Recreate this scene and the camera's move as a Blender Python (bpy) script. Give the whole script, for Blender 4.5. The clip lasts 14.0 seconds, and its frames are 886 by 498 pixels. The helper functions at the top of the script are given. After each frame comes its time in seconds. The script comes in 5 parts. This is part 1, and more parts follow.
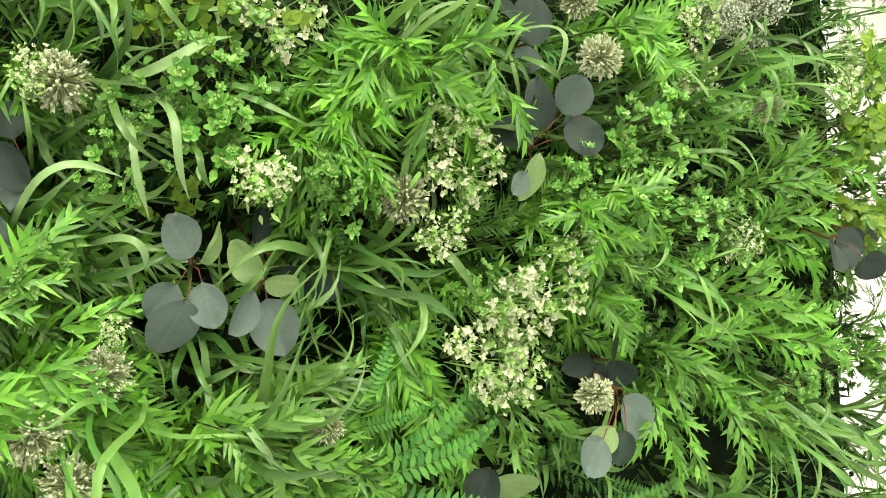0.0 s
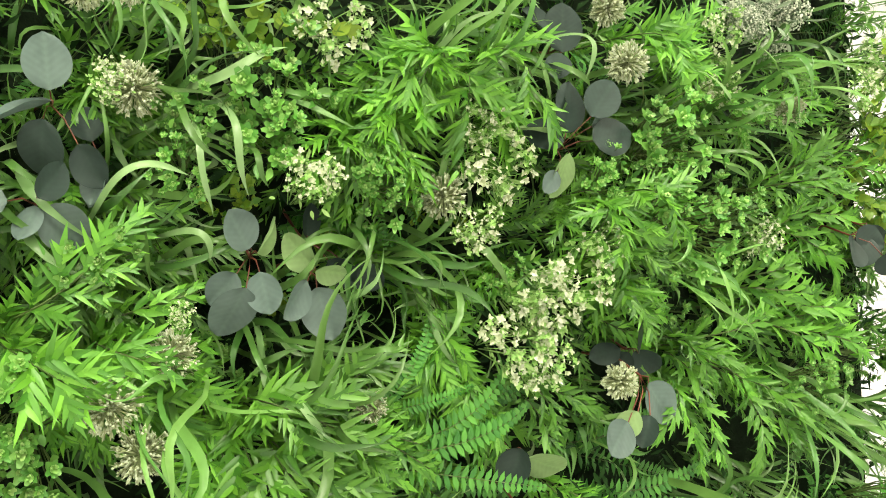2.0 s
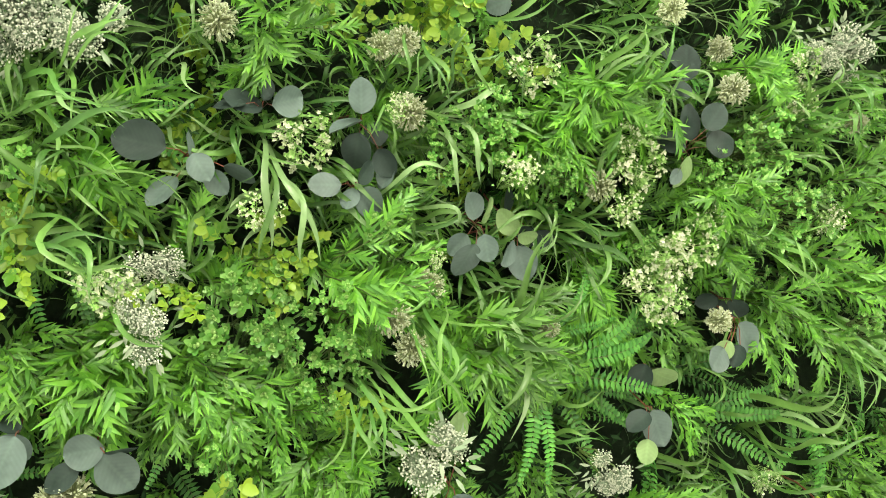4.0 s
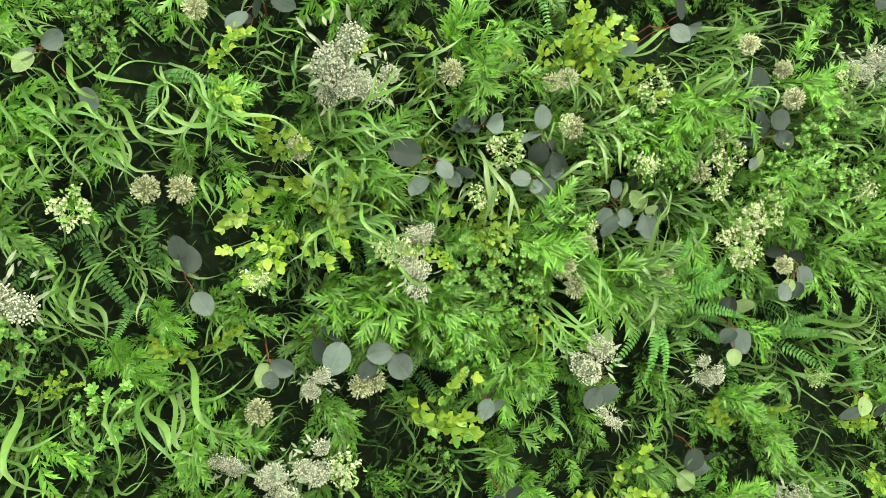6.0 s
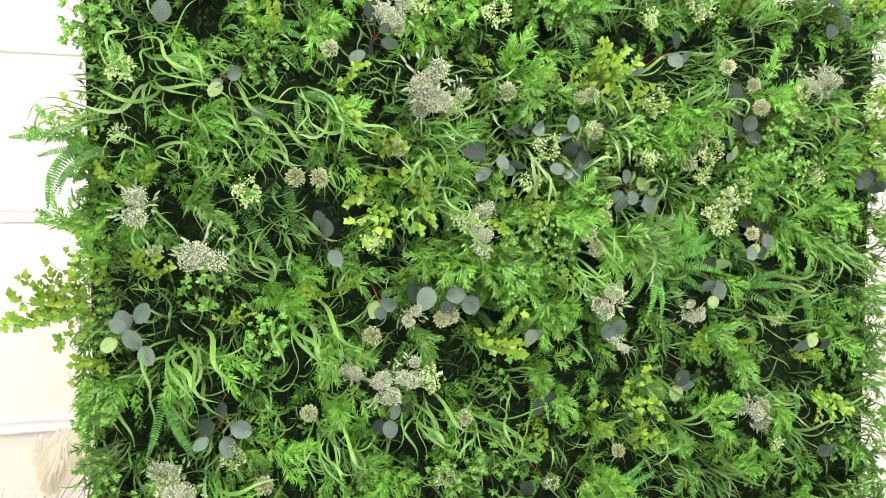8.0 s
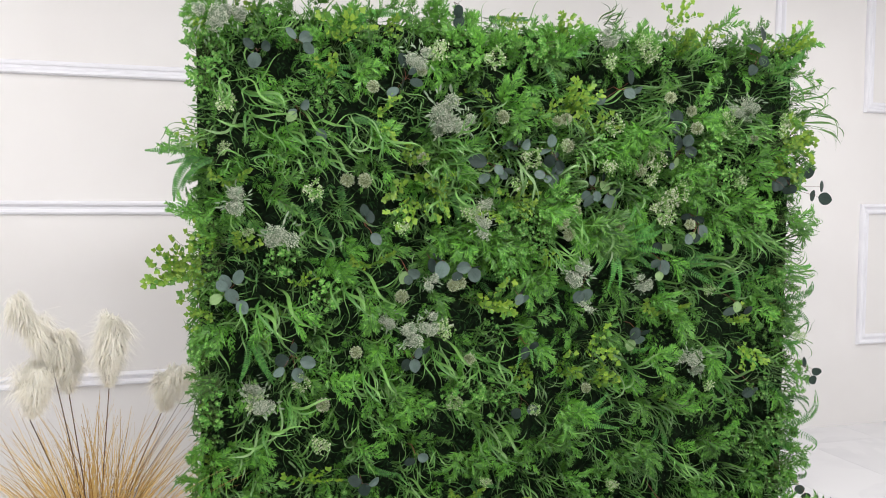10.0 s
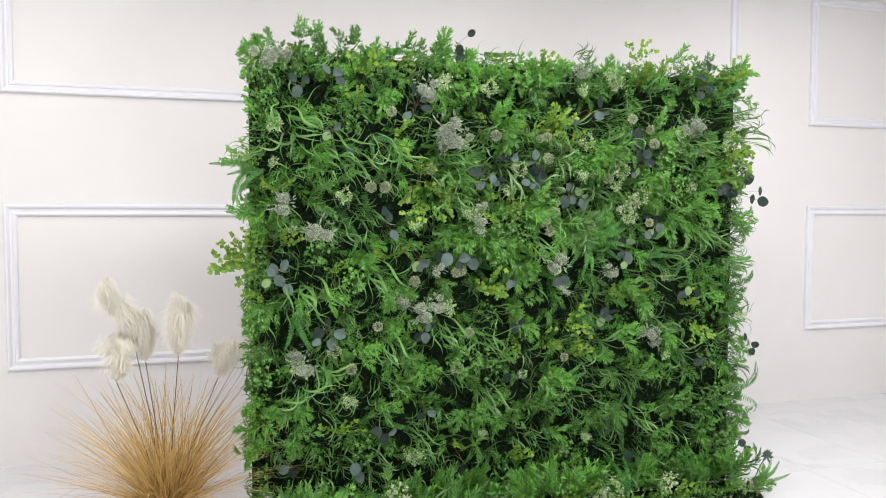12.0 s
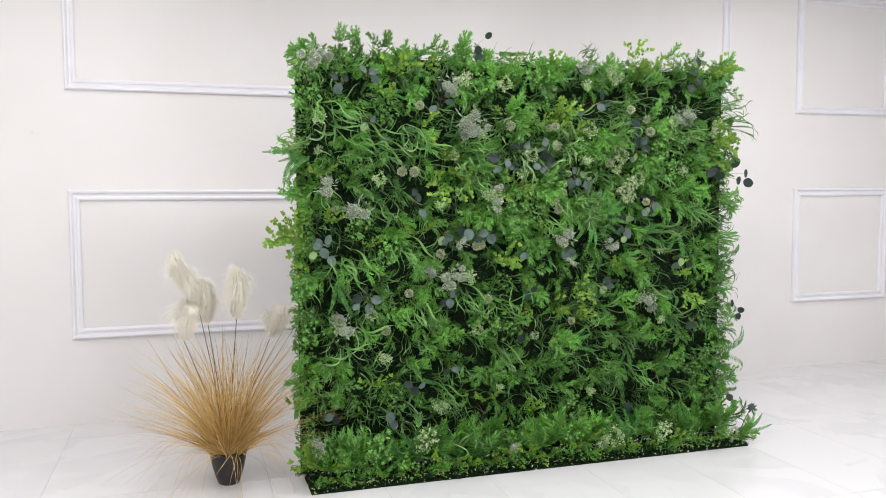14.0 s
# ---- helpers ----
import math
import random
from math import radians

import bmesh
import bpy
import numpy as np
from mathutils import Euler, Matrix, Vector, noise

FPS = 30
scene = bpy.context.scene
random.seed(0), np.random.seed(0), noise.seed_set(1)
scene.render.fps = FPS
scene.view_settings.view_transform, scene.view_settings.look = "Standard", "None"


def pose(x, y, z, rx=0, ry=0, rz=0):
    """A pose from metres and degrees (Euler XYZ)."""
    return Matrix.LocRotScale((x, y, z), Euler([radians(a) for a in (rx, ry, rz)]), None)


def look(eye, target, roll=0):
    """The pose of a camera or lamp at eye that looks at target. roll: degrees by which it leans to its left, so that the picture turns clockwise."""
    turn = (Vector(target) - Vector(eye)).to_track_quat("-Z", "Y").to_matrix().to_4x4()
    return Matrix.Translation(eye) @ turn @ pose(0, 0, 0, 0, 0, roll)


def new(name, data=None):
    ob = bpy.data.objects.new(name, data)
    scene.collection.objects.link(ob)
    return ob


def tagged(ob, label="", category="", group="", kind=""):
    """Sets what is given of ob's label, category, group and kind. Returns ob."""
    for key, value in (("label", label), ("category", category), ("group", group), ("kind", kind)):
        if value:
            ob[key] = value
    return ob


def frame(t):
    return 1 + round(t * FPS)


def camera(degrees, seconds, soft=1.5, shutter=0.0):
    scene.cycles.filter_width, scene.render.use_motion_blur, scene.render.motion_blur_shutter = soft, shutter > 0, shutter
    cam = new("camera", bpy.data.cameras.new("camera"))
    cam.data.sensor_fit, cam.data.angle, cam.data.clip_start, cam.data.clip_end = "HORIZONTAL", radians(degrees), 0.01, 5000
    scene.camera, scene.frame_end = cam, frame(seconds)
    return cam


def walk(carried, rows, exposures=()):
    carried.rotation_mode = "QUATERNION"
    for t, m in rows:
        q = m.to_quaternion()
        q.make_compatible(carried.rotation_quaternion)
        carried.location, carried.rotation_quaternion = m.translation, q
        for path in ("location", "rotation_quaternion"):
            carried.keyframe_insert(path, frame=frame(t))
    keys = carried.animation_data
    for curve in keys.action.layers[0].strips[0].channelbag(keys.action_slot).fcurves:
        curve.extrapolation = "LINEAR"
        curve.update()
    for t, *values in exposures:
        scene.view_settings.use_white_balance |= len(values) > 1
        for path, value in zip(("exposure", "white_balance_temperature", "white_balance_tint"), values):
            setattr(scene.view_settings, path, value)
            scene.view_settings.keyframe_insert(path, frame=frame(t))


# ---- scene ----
cam = camera(57.3, 14.0, soft=0.95)
PATH = [
    (0, (0.011, -0.057, 1.695), (0.887, 1.737, 1.814), -1.2),
    (0.5, (0.017, -0.064, 1.698), (0.881, 1.737, 1.807), -1.4),
    (1, (0.018, -0.073, 1.693), (0.874, 1.731, 1.805), -1.5),
    (1.5, (0.014, -0.09, 1.693), (0.853, 1.722, 1.801), -1.3),
    (2, (-0.026, -0.116, 1.686), (0.784, 1.709, 1.801), -0.8),
    (2.5, (-0.118, -0.183, 1.682), (0.664, 1.656, 1.778), -0.9),
    (3, (-0.196, -0.255, 1.678), (0.567, 1.592, 1.75), -0.4),
    (3.5, (-0.259, -0.367, 1.674), (0.451, 1.502, 1.725), 0.6),
    (4, (-0.361, -0.463, 1.666), (0.31, 1.421, 1.7), 1.1),
    (4.2, (-0.428, -0.501, 1.667), (0.247, 1.381, 1.69), 1.0),
    (6.3, (-0.9, -1.048, 1.668), (-0.316, 0.863, 1.588), -0.1),
    (6.5, (-0.94, -1.102, 1.677), (-0.359, 0.809, 1.577), 0.0),
    (7, (-1.008, -1.278, 1.67), (-0.46, 0.643, 1.561), -0.0),
    (7.5, (-1.106, -1.419, 1.666), (-0.55, 0.499, 1.557), -0.1),
    (8, (-1.206, -1.582, 1.679), (-0.625, 0.328, 1.562), 0.0),
    (8.2, (-1.233, -1.654, 1.693), (-0.649, 0.255, 1.564), 0.2),
    (10.3, (-1.528, -2.517, 1.653), (-0.961, -0.603, 1.54), 0.3),
    (10.5, (-1.56, -2.579, 1.65), (-0.983, -0.668, 1.529), 0.3),
    (11, (-1.666, -2.761, 1.662), (-1.061, -0.86, 1.527), -0.0),
    (11.5, (-1.738, -2.941, 1.66), (-1.126, -1.041, 1.541), 0.0),
    (12, (-1.802, -3.122, 1.657), (-1.197, -1.219, 1.551), 0.2),
    (12.5, (-1.912, -3.242, 1.645), (-1.289, -1.345, 1.533), -0.0),
    (13, (-2.009, -3.37, 1.651), (-1.379, -1.476, 1.525), -0.5),
    (13.5, (-2.049, -3.524, 1.635), (-1.431, -1.626, 1.516), -0.5),
    (14, (-2.083, -3.649, 1.621), (-1.486, -1.745, 1.486), -0.2),
]
walk(cam, [(t, look(eye, target, roll)) for t, eye, target, roll in PATH],
     exposures=[(0.0, 0.74, 7850, 1), (4.0, 0.78, 7850, 0), (7.0, 0.84, 7750, 3), (8.2, 0.84, 7300, 7), (10.3, -0.06, 6450, 10), (11.0, 0.06, 6450, 10), (12.5, 0.05, 6450, 10), (13.2, 0.07, 6450, 10), (14.0, -0.04, 6450, 10)])

# ---- light ----
world = bpy.data.worlds.new("world")
scene.world = world
world.use_nodes = True
world.node_tree.nodes["Background"].inputs[0].default_value = (0.9, 0.95, 1.0, 1)
world.node_tree.nodes["Background"].inputs[1].default_value = 0.3
LAMPS = [(x, y) for y in (-4.0, -0.7, 1.1) for x in (-2.9, -0.1, 2.7)]
WATTS = {-4.0: 46.0, -0.7: 62.0, 1.1: 13.0}
CEIL = 3.6
for lx, ly in LAMPS:
    lamp = bpy.data.lights.new("panel_lamp", "AREA")
    lamp.shape, lamp.size, lamp.size_y = "RECTANGLE", 1.15, 0.55
    lamp.energy, lamp.color = WATTS[ly], (1.0, 0.975, 0.975)
    new("panel_lamp", lamp).matrix_world = pose(lx, ly, CEIL - 0.035)


# ---- materials ----
def nodes_of(name):
    m = bpy.data.materials.new(name)
    m.use_nodes = True
    n = m.node_tree.nodes
    return m, n, m.node_tree.links, n["Principled BSDF"]


def ramp(n, l, fac, c1, c2, p1=0.0, p2=1.0):
    r = n.new("ShaderNodeValToRGB")
    r.color_ramp.elements[0].position, r.color_ramp.elements[1].position = p1, p2
    r.color_ramp.elements[0].color, r.color_ramp.elements[1].color = (*c1, 1), (*c2, 1)
    l.new(fac, r.inputs[0])
    return r.outputs[0]


def mixed(n, l, fac, a, b, mode="MIX"):
    m = n.new("ShaderNodeMix")
    m.data_type, m.blend_type = "RGBA", mode
    for sock, v in ((m.inputs[0], fac), (m.inputs[6], a), (m.inputs[7], b)):
        if isinstance(v, (int, float)):
            sock.default_value = v
        elif isinstance(v, tuple):
            sock.default_value = (*v, 1)
        else:
            l.new(v, sock)
    return m.outputs[2]


def noise_of(n, l, scale, detail=4.0):
    c = n.new("ShaderNodeTexCoord")
    t = n.new("ShaderNodeTexNoise")
    t.inputs["Scale"].default_value, t.inputs["Detail"].default_value = scale, detail
    l.new(c.outputs["Object"], t.inputs["Vector"])
    return t.outputs["Fac"]


def leaf_material(name, dark, light, rough=0.42, through_light=0.2, grain=60.0, spec=0.45, vary=(0.50, 1.10)):
    """Moulded plastic or fabric leaves: each leaf and each sprig differs a little, with fine mottling."""
    m, n, l, b = nodes_of(name)
    geo, info = n.new("ShaderNodeNewGeometry"), n.new("ShaderNodeObjectInfo")
    c = ramp(n, l, geo.outputs["Random Per Island"], dark, light)
    hsv = n.new("ShaderNodeHueSaturation")
    rng = n.new("ShaderNodeMapRange")
    rng.inputs[3].default_value, rng.inputs[4].default_value = vary
    l.new(info.outputs["Random"], rng.inputs[0])
    l.new(rng.outputs[0], hsv.inputs["Value"])
    l.new(c, hsv.inputs["Color"])
    c = mixed(n, l, 0.34, hsv.outputs[0], ramp(n, l, noise_of(n, l, grain), (0.55, 0.55, 0.55), (1.0, 1.0, 1.0), 0.3, 0.65), "MULTIPLY")
    l.new(c, b.inputs["Base Color"])
    b.inputs["Roughness"].default_value = rough
    b.inputs["Specular IOR Level"].default_value = spec
    if through_light:
        tr, mx = n.new("ShaderNodeBsdfTranslucent"), n.new("ShaderNodeMixShader")
        l.new(c, tr.inputs[0])
        mx.inputs[0].default_value = through_light
        l.new(b.outputs[0], mx.inputs[1])
        l.new(tr.outputs[0], mx.inputs[2])
        l.new(mx.outputs[0], n["Material Output"].inputs[0])
    return m


def add_veins(m):
    """A pale midrib, faint side veins and a cloudy bloom on a leaf that grows along its own z."""
    n, l = m.node_tree.nodes, m.node_tree.links
    b = n["Principled BSDF"]
    old = b.inputs["Base Color"].links[0].from_socket
    co, sep = n.new("ShaderNodeTexCoord"), n.new("ShaderNodeSeparateXYZ")
    l.new(co.outputs["Object"], sep.inputs[0])
    ab, slant, wave = n.new("ShaderNodeMath"), n.new("ShaderNodeMath"), n.new("ShaderNodeMath")
    ab.operation = "ABSOLUTE"
    l.new(sep.outputs[0], ab.inputs[0])
    slant.operation = "MULTIPLY_ADD"
    slant.inputs[1].default_value = -0.75
    l.new(ab.outputs[0], slant.inputs[0])
    l.new(sep.outputs[2], slant.inputs[2])
    wave.operation = "PINGPONG"
    wave.inputs[1].default_value = 0.0036
    l.new(slant.outputs[0], wave.inputs[0])
    rib = ramp(n, l, ab.outputs[0], (1.16, 1.18, 1.14), (1.0, 1.0, 1.0), 0.0003, 0.0009)
    side = ramp(n, l, wave.outputs[0], (1.09, 1.10, 1.08), (1.0, 1.0, 1.0), 0.0002, 0.0009)
    bloom = ramp(n, l, noise_of(n, l, 38.0, 6.0), (0.82, 0.84, 0.83), (1.14, 1.13, 1.13), 0.34, 0.68)
    out = mixed(n, l, 1.0, mixed(n, l, 1.0, mixed(n, l, 1.0, old, rib, "MULTIPLY"), side, "MULTIPLY"), bloom, "MULTIPLY")
    l.new(out, b.inputs["Base Color"])


def plain_material(name, c1, c2, rough=0.5, scale=8.0, metal=0.0, bump=0.0, bump_scale=60.0, coat=0.0, spec=0.5):
    m, n, l, b = nodes_of(name)
    c = ramp(n, l, noise_of(n, l, scale), c1, c2, 0.3, 0.7)
    l.new(c, b.inputs["Base Color"])
    b.inputs["Roughness"].default_value, b.inputs["Metallic"].default_value = rough, metal
    b.inputs["Coat Weight"].default_value = coat
    b.inputs["Specular IOR Level"].default_value = spec
    if bump:
        bp = n.new("ShaderNodeBump")
        bp.inputs["Strength"].default_value, bp.inputs["Distance"].default_value = bump, 0.002
        l.new(noise_of(n, l, bump_scale, 6.0), bp.inputs["Height"])
        l.new(bp.outputs[0], b.inputs["Normal"])
    return m


def tile_material():
    """Polished white porcelain with faint grey marble veins, different on each tile."""
    m, n, l, b = nodes_of("polished_tile")
    co, info = n.new("ShaderNodeTexCoord"), n.new("ShaderNodeObjectInfo")
    add = n.new("ShaderNodeVectorMath")
    sc = n.new("ShaderNodeVectorMath")
    sc.operation = "SCALE"
    sc.inputs[0].default_value = (37.0, 19.0, 5.0)
    l.new(info.outputs["Random"], sc.inputs["Scale"])
    l.new(co.outputs["Object"], add.inputs[0])
    l.new(sc.outputs[0], add.inputs[1])
    t = n.new("ShaderNodeTexNoise")
    t.inputs["Scale"].default_value, t.inputs["Detail"].default_value, t.inputs["Distortion"].default_value = 1.6, 6.0, 1.2
    l.new(add.outputs[0], t.inputs["Vector"])
    vein = ramp(n, l, t.outputs["Fac"], (0.700, 0.700, 0.712), (0.640, 0.642, 0.660), 0.47, 0.505)
    t2 = n.new("ShaderNodeTexNoise")
    t2.inputs["Scale"].default_value = 2.5
    l.new(add.outputs[0], t2.inputs["Vector"])
    c = mixed(n, l, ramp(n, l, t2.outputs["Fac"], (0, 0, 0), (1, 1, 1), 0.35, 0.7), (0.700, 0.700, 0.712), vein)
    l.new(c, b.inputs["Base Color"])
    b.inputs["Roughness"].default_value = 0.16
    return m


def fluff_material(name):
    """Soft cream fibres that let light through."""
    m, n, l, b = nodes_of(name)
    geo = n.new("ShaderNodeNewGeometry")
    c = ramp(n, l, geo.outputs["Random Per Island"], (0.92, 0.89, 0.79), (0.97, 0.96, 0.91))
    l.new(c, b.inputs["Base Color"])
    b.inputs["Roughness"].default_value, b.inputs["Specular IOR Level"].default_value = 1.0, 0.05
    tr, mx = n.new("ShaderNodeBsdfTranslucent"), n.new("ShaderNodeMixShader")
    l.new(c, tr.inputs[0])
    mx.inputs[0].default_value = 0.5
    l.new(b.outputs[0], mx.inputs[1])
    l.new(tr.outputs[0], mx.inputs[2])
    l.new(mx.outputs[0], n["Material Output"].inputs[0])
    return m


WALL = plain_material("wall_paint", (0.782, 0.764, 0.748), (0.820, 0.806, 0.794), 0.6, 1.3, bump=0.12, bump_scale=140)
TRIM = plain_material("trim_paint", (0.80, 0.80, 0.84), (0.84, 0.84, 0.88), 0.38, 5.0)
CEILING = plain_material("ceiling_paint", (0.78, 0.78, 0.78), (0.84, 0.84, 0.84), 0.7, 2.0)
TILE = tile_material()
GROUT = plain_material("grout", (0.60, 0.59, 0.58), (0.68, 0.67, 0.66), 0.8, 30.0)
MAT = plain_material("black_mesh_backing", (0.004, 0.009, 0.004), (0.012, 0.022, 0.010), 0.9, 40.0, bump=0.8, bump_scale=300, spec=0.1)
STEEL = plain_material("brushed_steel", (0.32, 0.32, 0.33), (0.45, 0.45, 0.46), 0.35, 20.0, metal=0.9)
POT = plain_material("black_plastic_pot", (0.012, 0.010, 0.010), (0.03, 0.026, 0.025), 0.45, 20.0, bump=0.2)
SOIL = plain_material("dark_soil", (0.02, 0.014, 0.01), (0.06, 0.04, 0.025), 0.95, 60.0, bump=1.0)
LAMPFACE = plain_material("white_diffuser", (0.8, 0.8, 0.8), (0.84, 0.84, 0.84), 0.5)

G_WILLOW = leaf_material("willow_green", (0.056, 0.220, 0.023), (0.205, 0.550, 0.060))
G_FERN = leaf_material("fern_green", (0.048, 0.195, 0.020), (0.190, 0.500, 0.052))
G_GRASS = leaf_material("grass_green", (0.055, 0.190, 0.034), (0.190, 0.390, 0.095), 0.36)
G_PALE = leaf_material("pale_ribbon", (0.150, 0.310, 0.100), (0.290, 0.460, 0.200), 0.36, vary=(0.7, 1.1))
G_FROND = leaf_material("frond_green", (0.045, 0.225, 0.034), (0.140, 0.450, 0.070))
G_SEDUM = leaf_material("sedum_green", (0.080, 0.280, 0.045), (0.220, 0.490, 0.100), 0.4, vary=(0.70, 1.15))
G_SEDUM_TIP = leaf_material("sedum_tip", (0.250, 0.520, 0.120), (0.430, 0.660, 0.230), 0.4, vary=(0.75, 1.15))
G_IVY = leaf_material("ivy_lime", (0.069, 0.235, 0.020), (0.304, 0.479, 0.040), 0.42, vary=(0.7, 1.1))
# near-black green: the shade deep between sprigs is put into this colour
G_GAP_SHADE = leaf_material("gap_shade_green", (0.006, 0.026, 0.007), (0.022, 0.065, 0.016), 0.6, 0.1, spec=0.1)
G_EUC = leaf_material("eucalyptus_grey", (0.066, 0.108, 0.096), (0.130, 0.182, 0.162), 0.55, 0.1, 55.0, 0.3, vary=(0.8, 1.15))
# the grey leaf at about a quarter strength: shade on covered leaves painted in
G_EUC_SHADED = leaf_material("eucalyptus_shaded", (0.014, 0.028, 0.023), (0.036, 0.060, 0.050), 0.6, 0.08, 55.0, 0.25, vary=(0.8, 1.15))
G_EUC_PALE = leaf_material("eucalyptus_underside", (0.190, 0.310, 0.125), (0.260, 0.390, 0.170), 0.55, 0.18, 55.0, 0.3, vary=(0.85, 1.1))
for veined in (G_EUC, G_EUC_SHADED, G_EUC_PALE):
    add_veins(veined)
STEM_RED = leaf_material("red_stem", (0.160, 0.040, 0.025), (0.240, 0.075, 0.040), 0.5, 0)
STEM_GREEN = leaf_material("green_stem", (0.060, 0.120, 0.020), (0.120, 0.190, 0.050), 0.5, 0)
CREAM = leaf_material("cream_petal", (0.510, 0.590, 0.340), (0.790, 0.850, 0.670), 0.6, 0.25, 120.0, 0.2, vary=(0.85, 1.1))
WHITE = leaf_material("white_bead", (0.540, 0.600, 0.460), (0.800, 0.840, 0.710), 0.6, 0.15, 120.0, 0.2, vary=(0.85, 1.1))
GREY_LEAF = leaf_material("pale_grey_leaf", (0.200, 0.290, 0.180), (0.350, 0.430, 0.300), 0.6, 0.2, 90.0, 0.2, vary=(0.85, 1.1))
BUFF = leaf_material("buff_bead", (0.270, 0.330, 0.150), (0.470, 0.530, 0.300), 0.6, 0.15, 120.0, 0.2, vary=(0.85, 1.1))
STRAW = leaf_material("straw_blade", (0.430, 0.240, 0.056), (0.930, 0.690, 0.290), 0.5, 0.15, 60.0, 0.25, vary=(0.85, 1.1))
STRAW_DARK = leaf_material("brown_stem", (0.070, 0.035, 0.018), (0.160, 0.090, 0.045), 0.6, 0, vary=(0.85, 1.1))
PLUME = fluff_material("cream_plume")


# ---- mesh tools ----
class Shape:
    """Collects vertices and faces, with a material slot a face."""

    def __init__(self):
        self.v, self.f, self.m = [], [], []

    def mesh(self, name, *materials):
        me = bpy.data.meshes.new(name)
        me.from_pydata([tuple(p) for p in self.v], [], self.f)
        for mat in materials:
            me.materials.append(mat)
        me.polygons.foreach_set("material_index", self.m)
        me.polygons.foreach_set("use_smooth", [True] * len(self.f))
        me.update()
        return me

    def ribbon(self, pts, sides, widths, lift=0.0, normals=None, slot=0):
        """A creased blade along pts: half widths, the crease sunk by lift times the width."""
        k = len(self.v)
        for i, p in enumerate(pts):
            s = sides[i] if isinstance(sides, list) else sides
            nrm = normals if normals is not None else Vector((0, -1, 0))
            w = widths[i]
            self.v += [p - s * w + nrm * lift * w, p, p + s * w + nrm * lift * w]
        for i in range(len(pts) - 1):
            a = k + 3 * i
            self.f += [(a, a + 1, a + 4, a + 3), (a + 1, a + 2, a + 5, a + 4)]
            self.m += [slot, slot]

    def leaf(self, base, along, nrm, length, width, bend=0.15, outline=(0.12, 0.8, 1.0, 0.62, 0.03), lift=0.3, slot=0):
        along = along.normalized()
        side = along.cross(nrm).normalized()
        nrm = side.cross(along).normalized()
        n = len(outline) - 1
        pts = [base + along * length * i / n - nrm * bend * length * (i / n) ** 2 for i in range(n + 1)]
        self.ribbon(pts, side, [0.5 * width * o for o in outline], lift, nrm, slot)

    def tube(self, pts, radius, taper=0.6, sides=4, slot=0):
        k = len(self.v)
        for i, p in enumerate(pts):
            d = (pts[min(i + 1, len(pts) - 1)] - pts[max(i - 1, 0)]).normalized()
            a = d.orthogonal().normalized()
            b = d.cross(a)
            r = radius * (1 - (1 - taper) * i / (len(pts) - 1))
            self.v += [p + (a * math.cos(q) + b * math.sin(q)) * r for q in (2 * math.pi * j / sides for j in range(sides))]
        for i in range(len(pts) - 1):
            for j in range(sides):
                a, b = k + sides * i + j, k + sides * i + (j + 1) % sides
                self.f.append((a, b, b + sides, a + sides))
                self.m.append(slot)

    def bead(self, c, r, slot=0, stretch=None):
        k = len(self.v)
        for d in ((1, 0, 0), (0, 1, 0), (-1, 0, 0), (0, -1, 0), (0, 0, 1), (0, 0, -1)):
            self.v.append(c + Vector(d) * r)
        for i in range(4):
            j = (i + 1) % 4
            self.f += [(k + i, k + j, k + 4), (k + j, k + i, k + 5)]
            self.m += [slot, slot]

    def box(self, x0, y0, z0, x1, y1, z1, slot=0):
        k = len(self.v)
        self.v += [Vector((x, y, z)) for z in (z0, z1) for y in (y0, y1) for x in (x0, x1)]
        for q in ((0, 2, 3, 1), (4, 5, 7, 6), (0, 1, 5, 4), (2, 6, 7, 3), (0, 4, 6, 2), (1, 3, 7, 5)):
            self.f.append(tuple(k + i for i in q))
            self.m.append(slot)


R = random.Random(11)


def rnd(a, b):
    return R.uniform(a, b)


def jig(amount):
    return Vector((rnd(-1, 1), rnd(-1, 1), rnd(-1, 1))) * amount


def flat(me):
    me.polygons.foreach_set("use_smooth", [False] * len(me.polygons))
    return me


def part(name, me, parent, m=None, label=""):
    """One mesh object under a thing or a part; m is its place in the parent's space."""
    ob = new(name, me)
    ob.parent = parent
    if m is not None:
        ob.matrix_basis = m
    if label:
        tagged(ob, label)
    return ob


def thing(name, at, label, category, group="", kind=""):
    ob = new(name)
    ob.empty_display_size = 0.1
    ob.location = at
    return tagged(ob, label, category, group, kind)


# ---- room ----
X0, X1, Y0, Y1 = -5.0, 6.4, -5.4, 2.513


def slab(name, b, material, label, category):
    s = Shape()
    s.box(*b)
    ob = new(name, flat(s.mesh(name, material)))
    return tagged(ob, label, category, kind="structure")


slab("wall_north", (X0 - 0.15, Y1, -0.1, X1 + 0.15, Y1 + 0.15, CEIL), WALL, "warm white painted wall with framed mouldings", "wall")
slab("wall_south", (X0 - 0.15, Y0 - 0.15, -0.1, X1 + 0.15, Y0, CEIL), WALL, "plain warm white painted wall", "wall")
slab("wall_west", (X0 - 0.15, Y0, -0.1, X0, Y1, CEIL), WALL, "plain warm white painted side wall", "wall")
slab("wall_east", (X1, Y0, -0.1, X1 + 0.15, Y1, CEIL), WALL, "plain warm white painted side wall", "wall")
slab("ceiling", (X0 - 0.15, Y0 - 0.15, CEIL, X1 + 0.15, Y1 + 0.15, CEIL + 0.12), CEILING, "plain white painted ceiling", "ceiling")
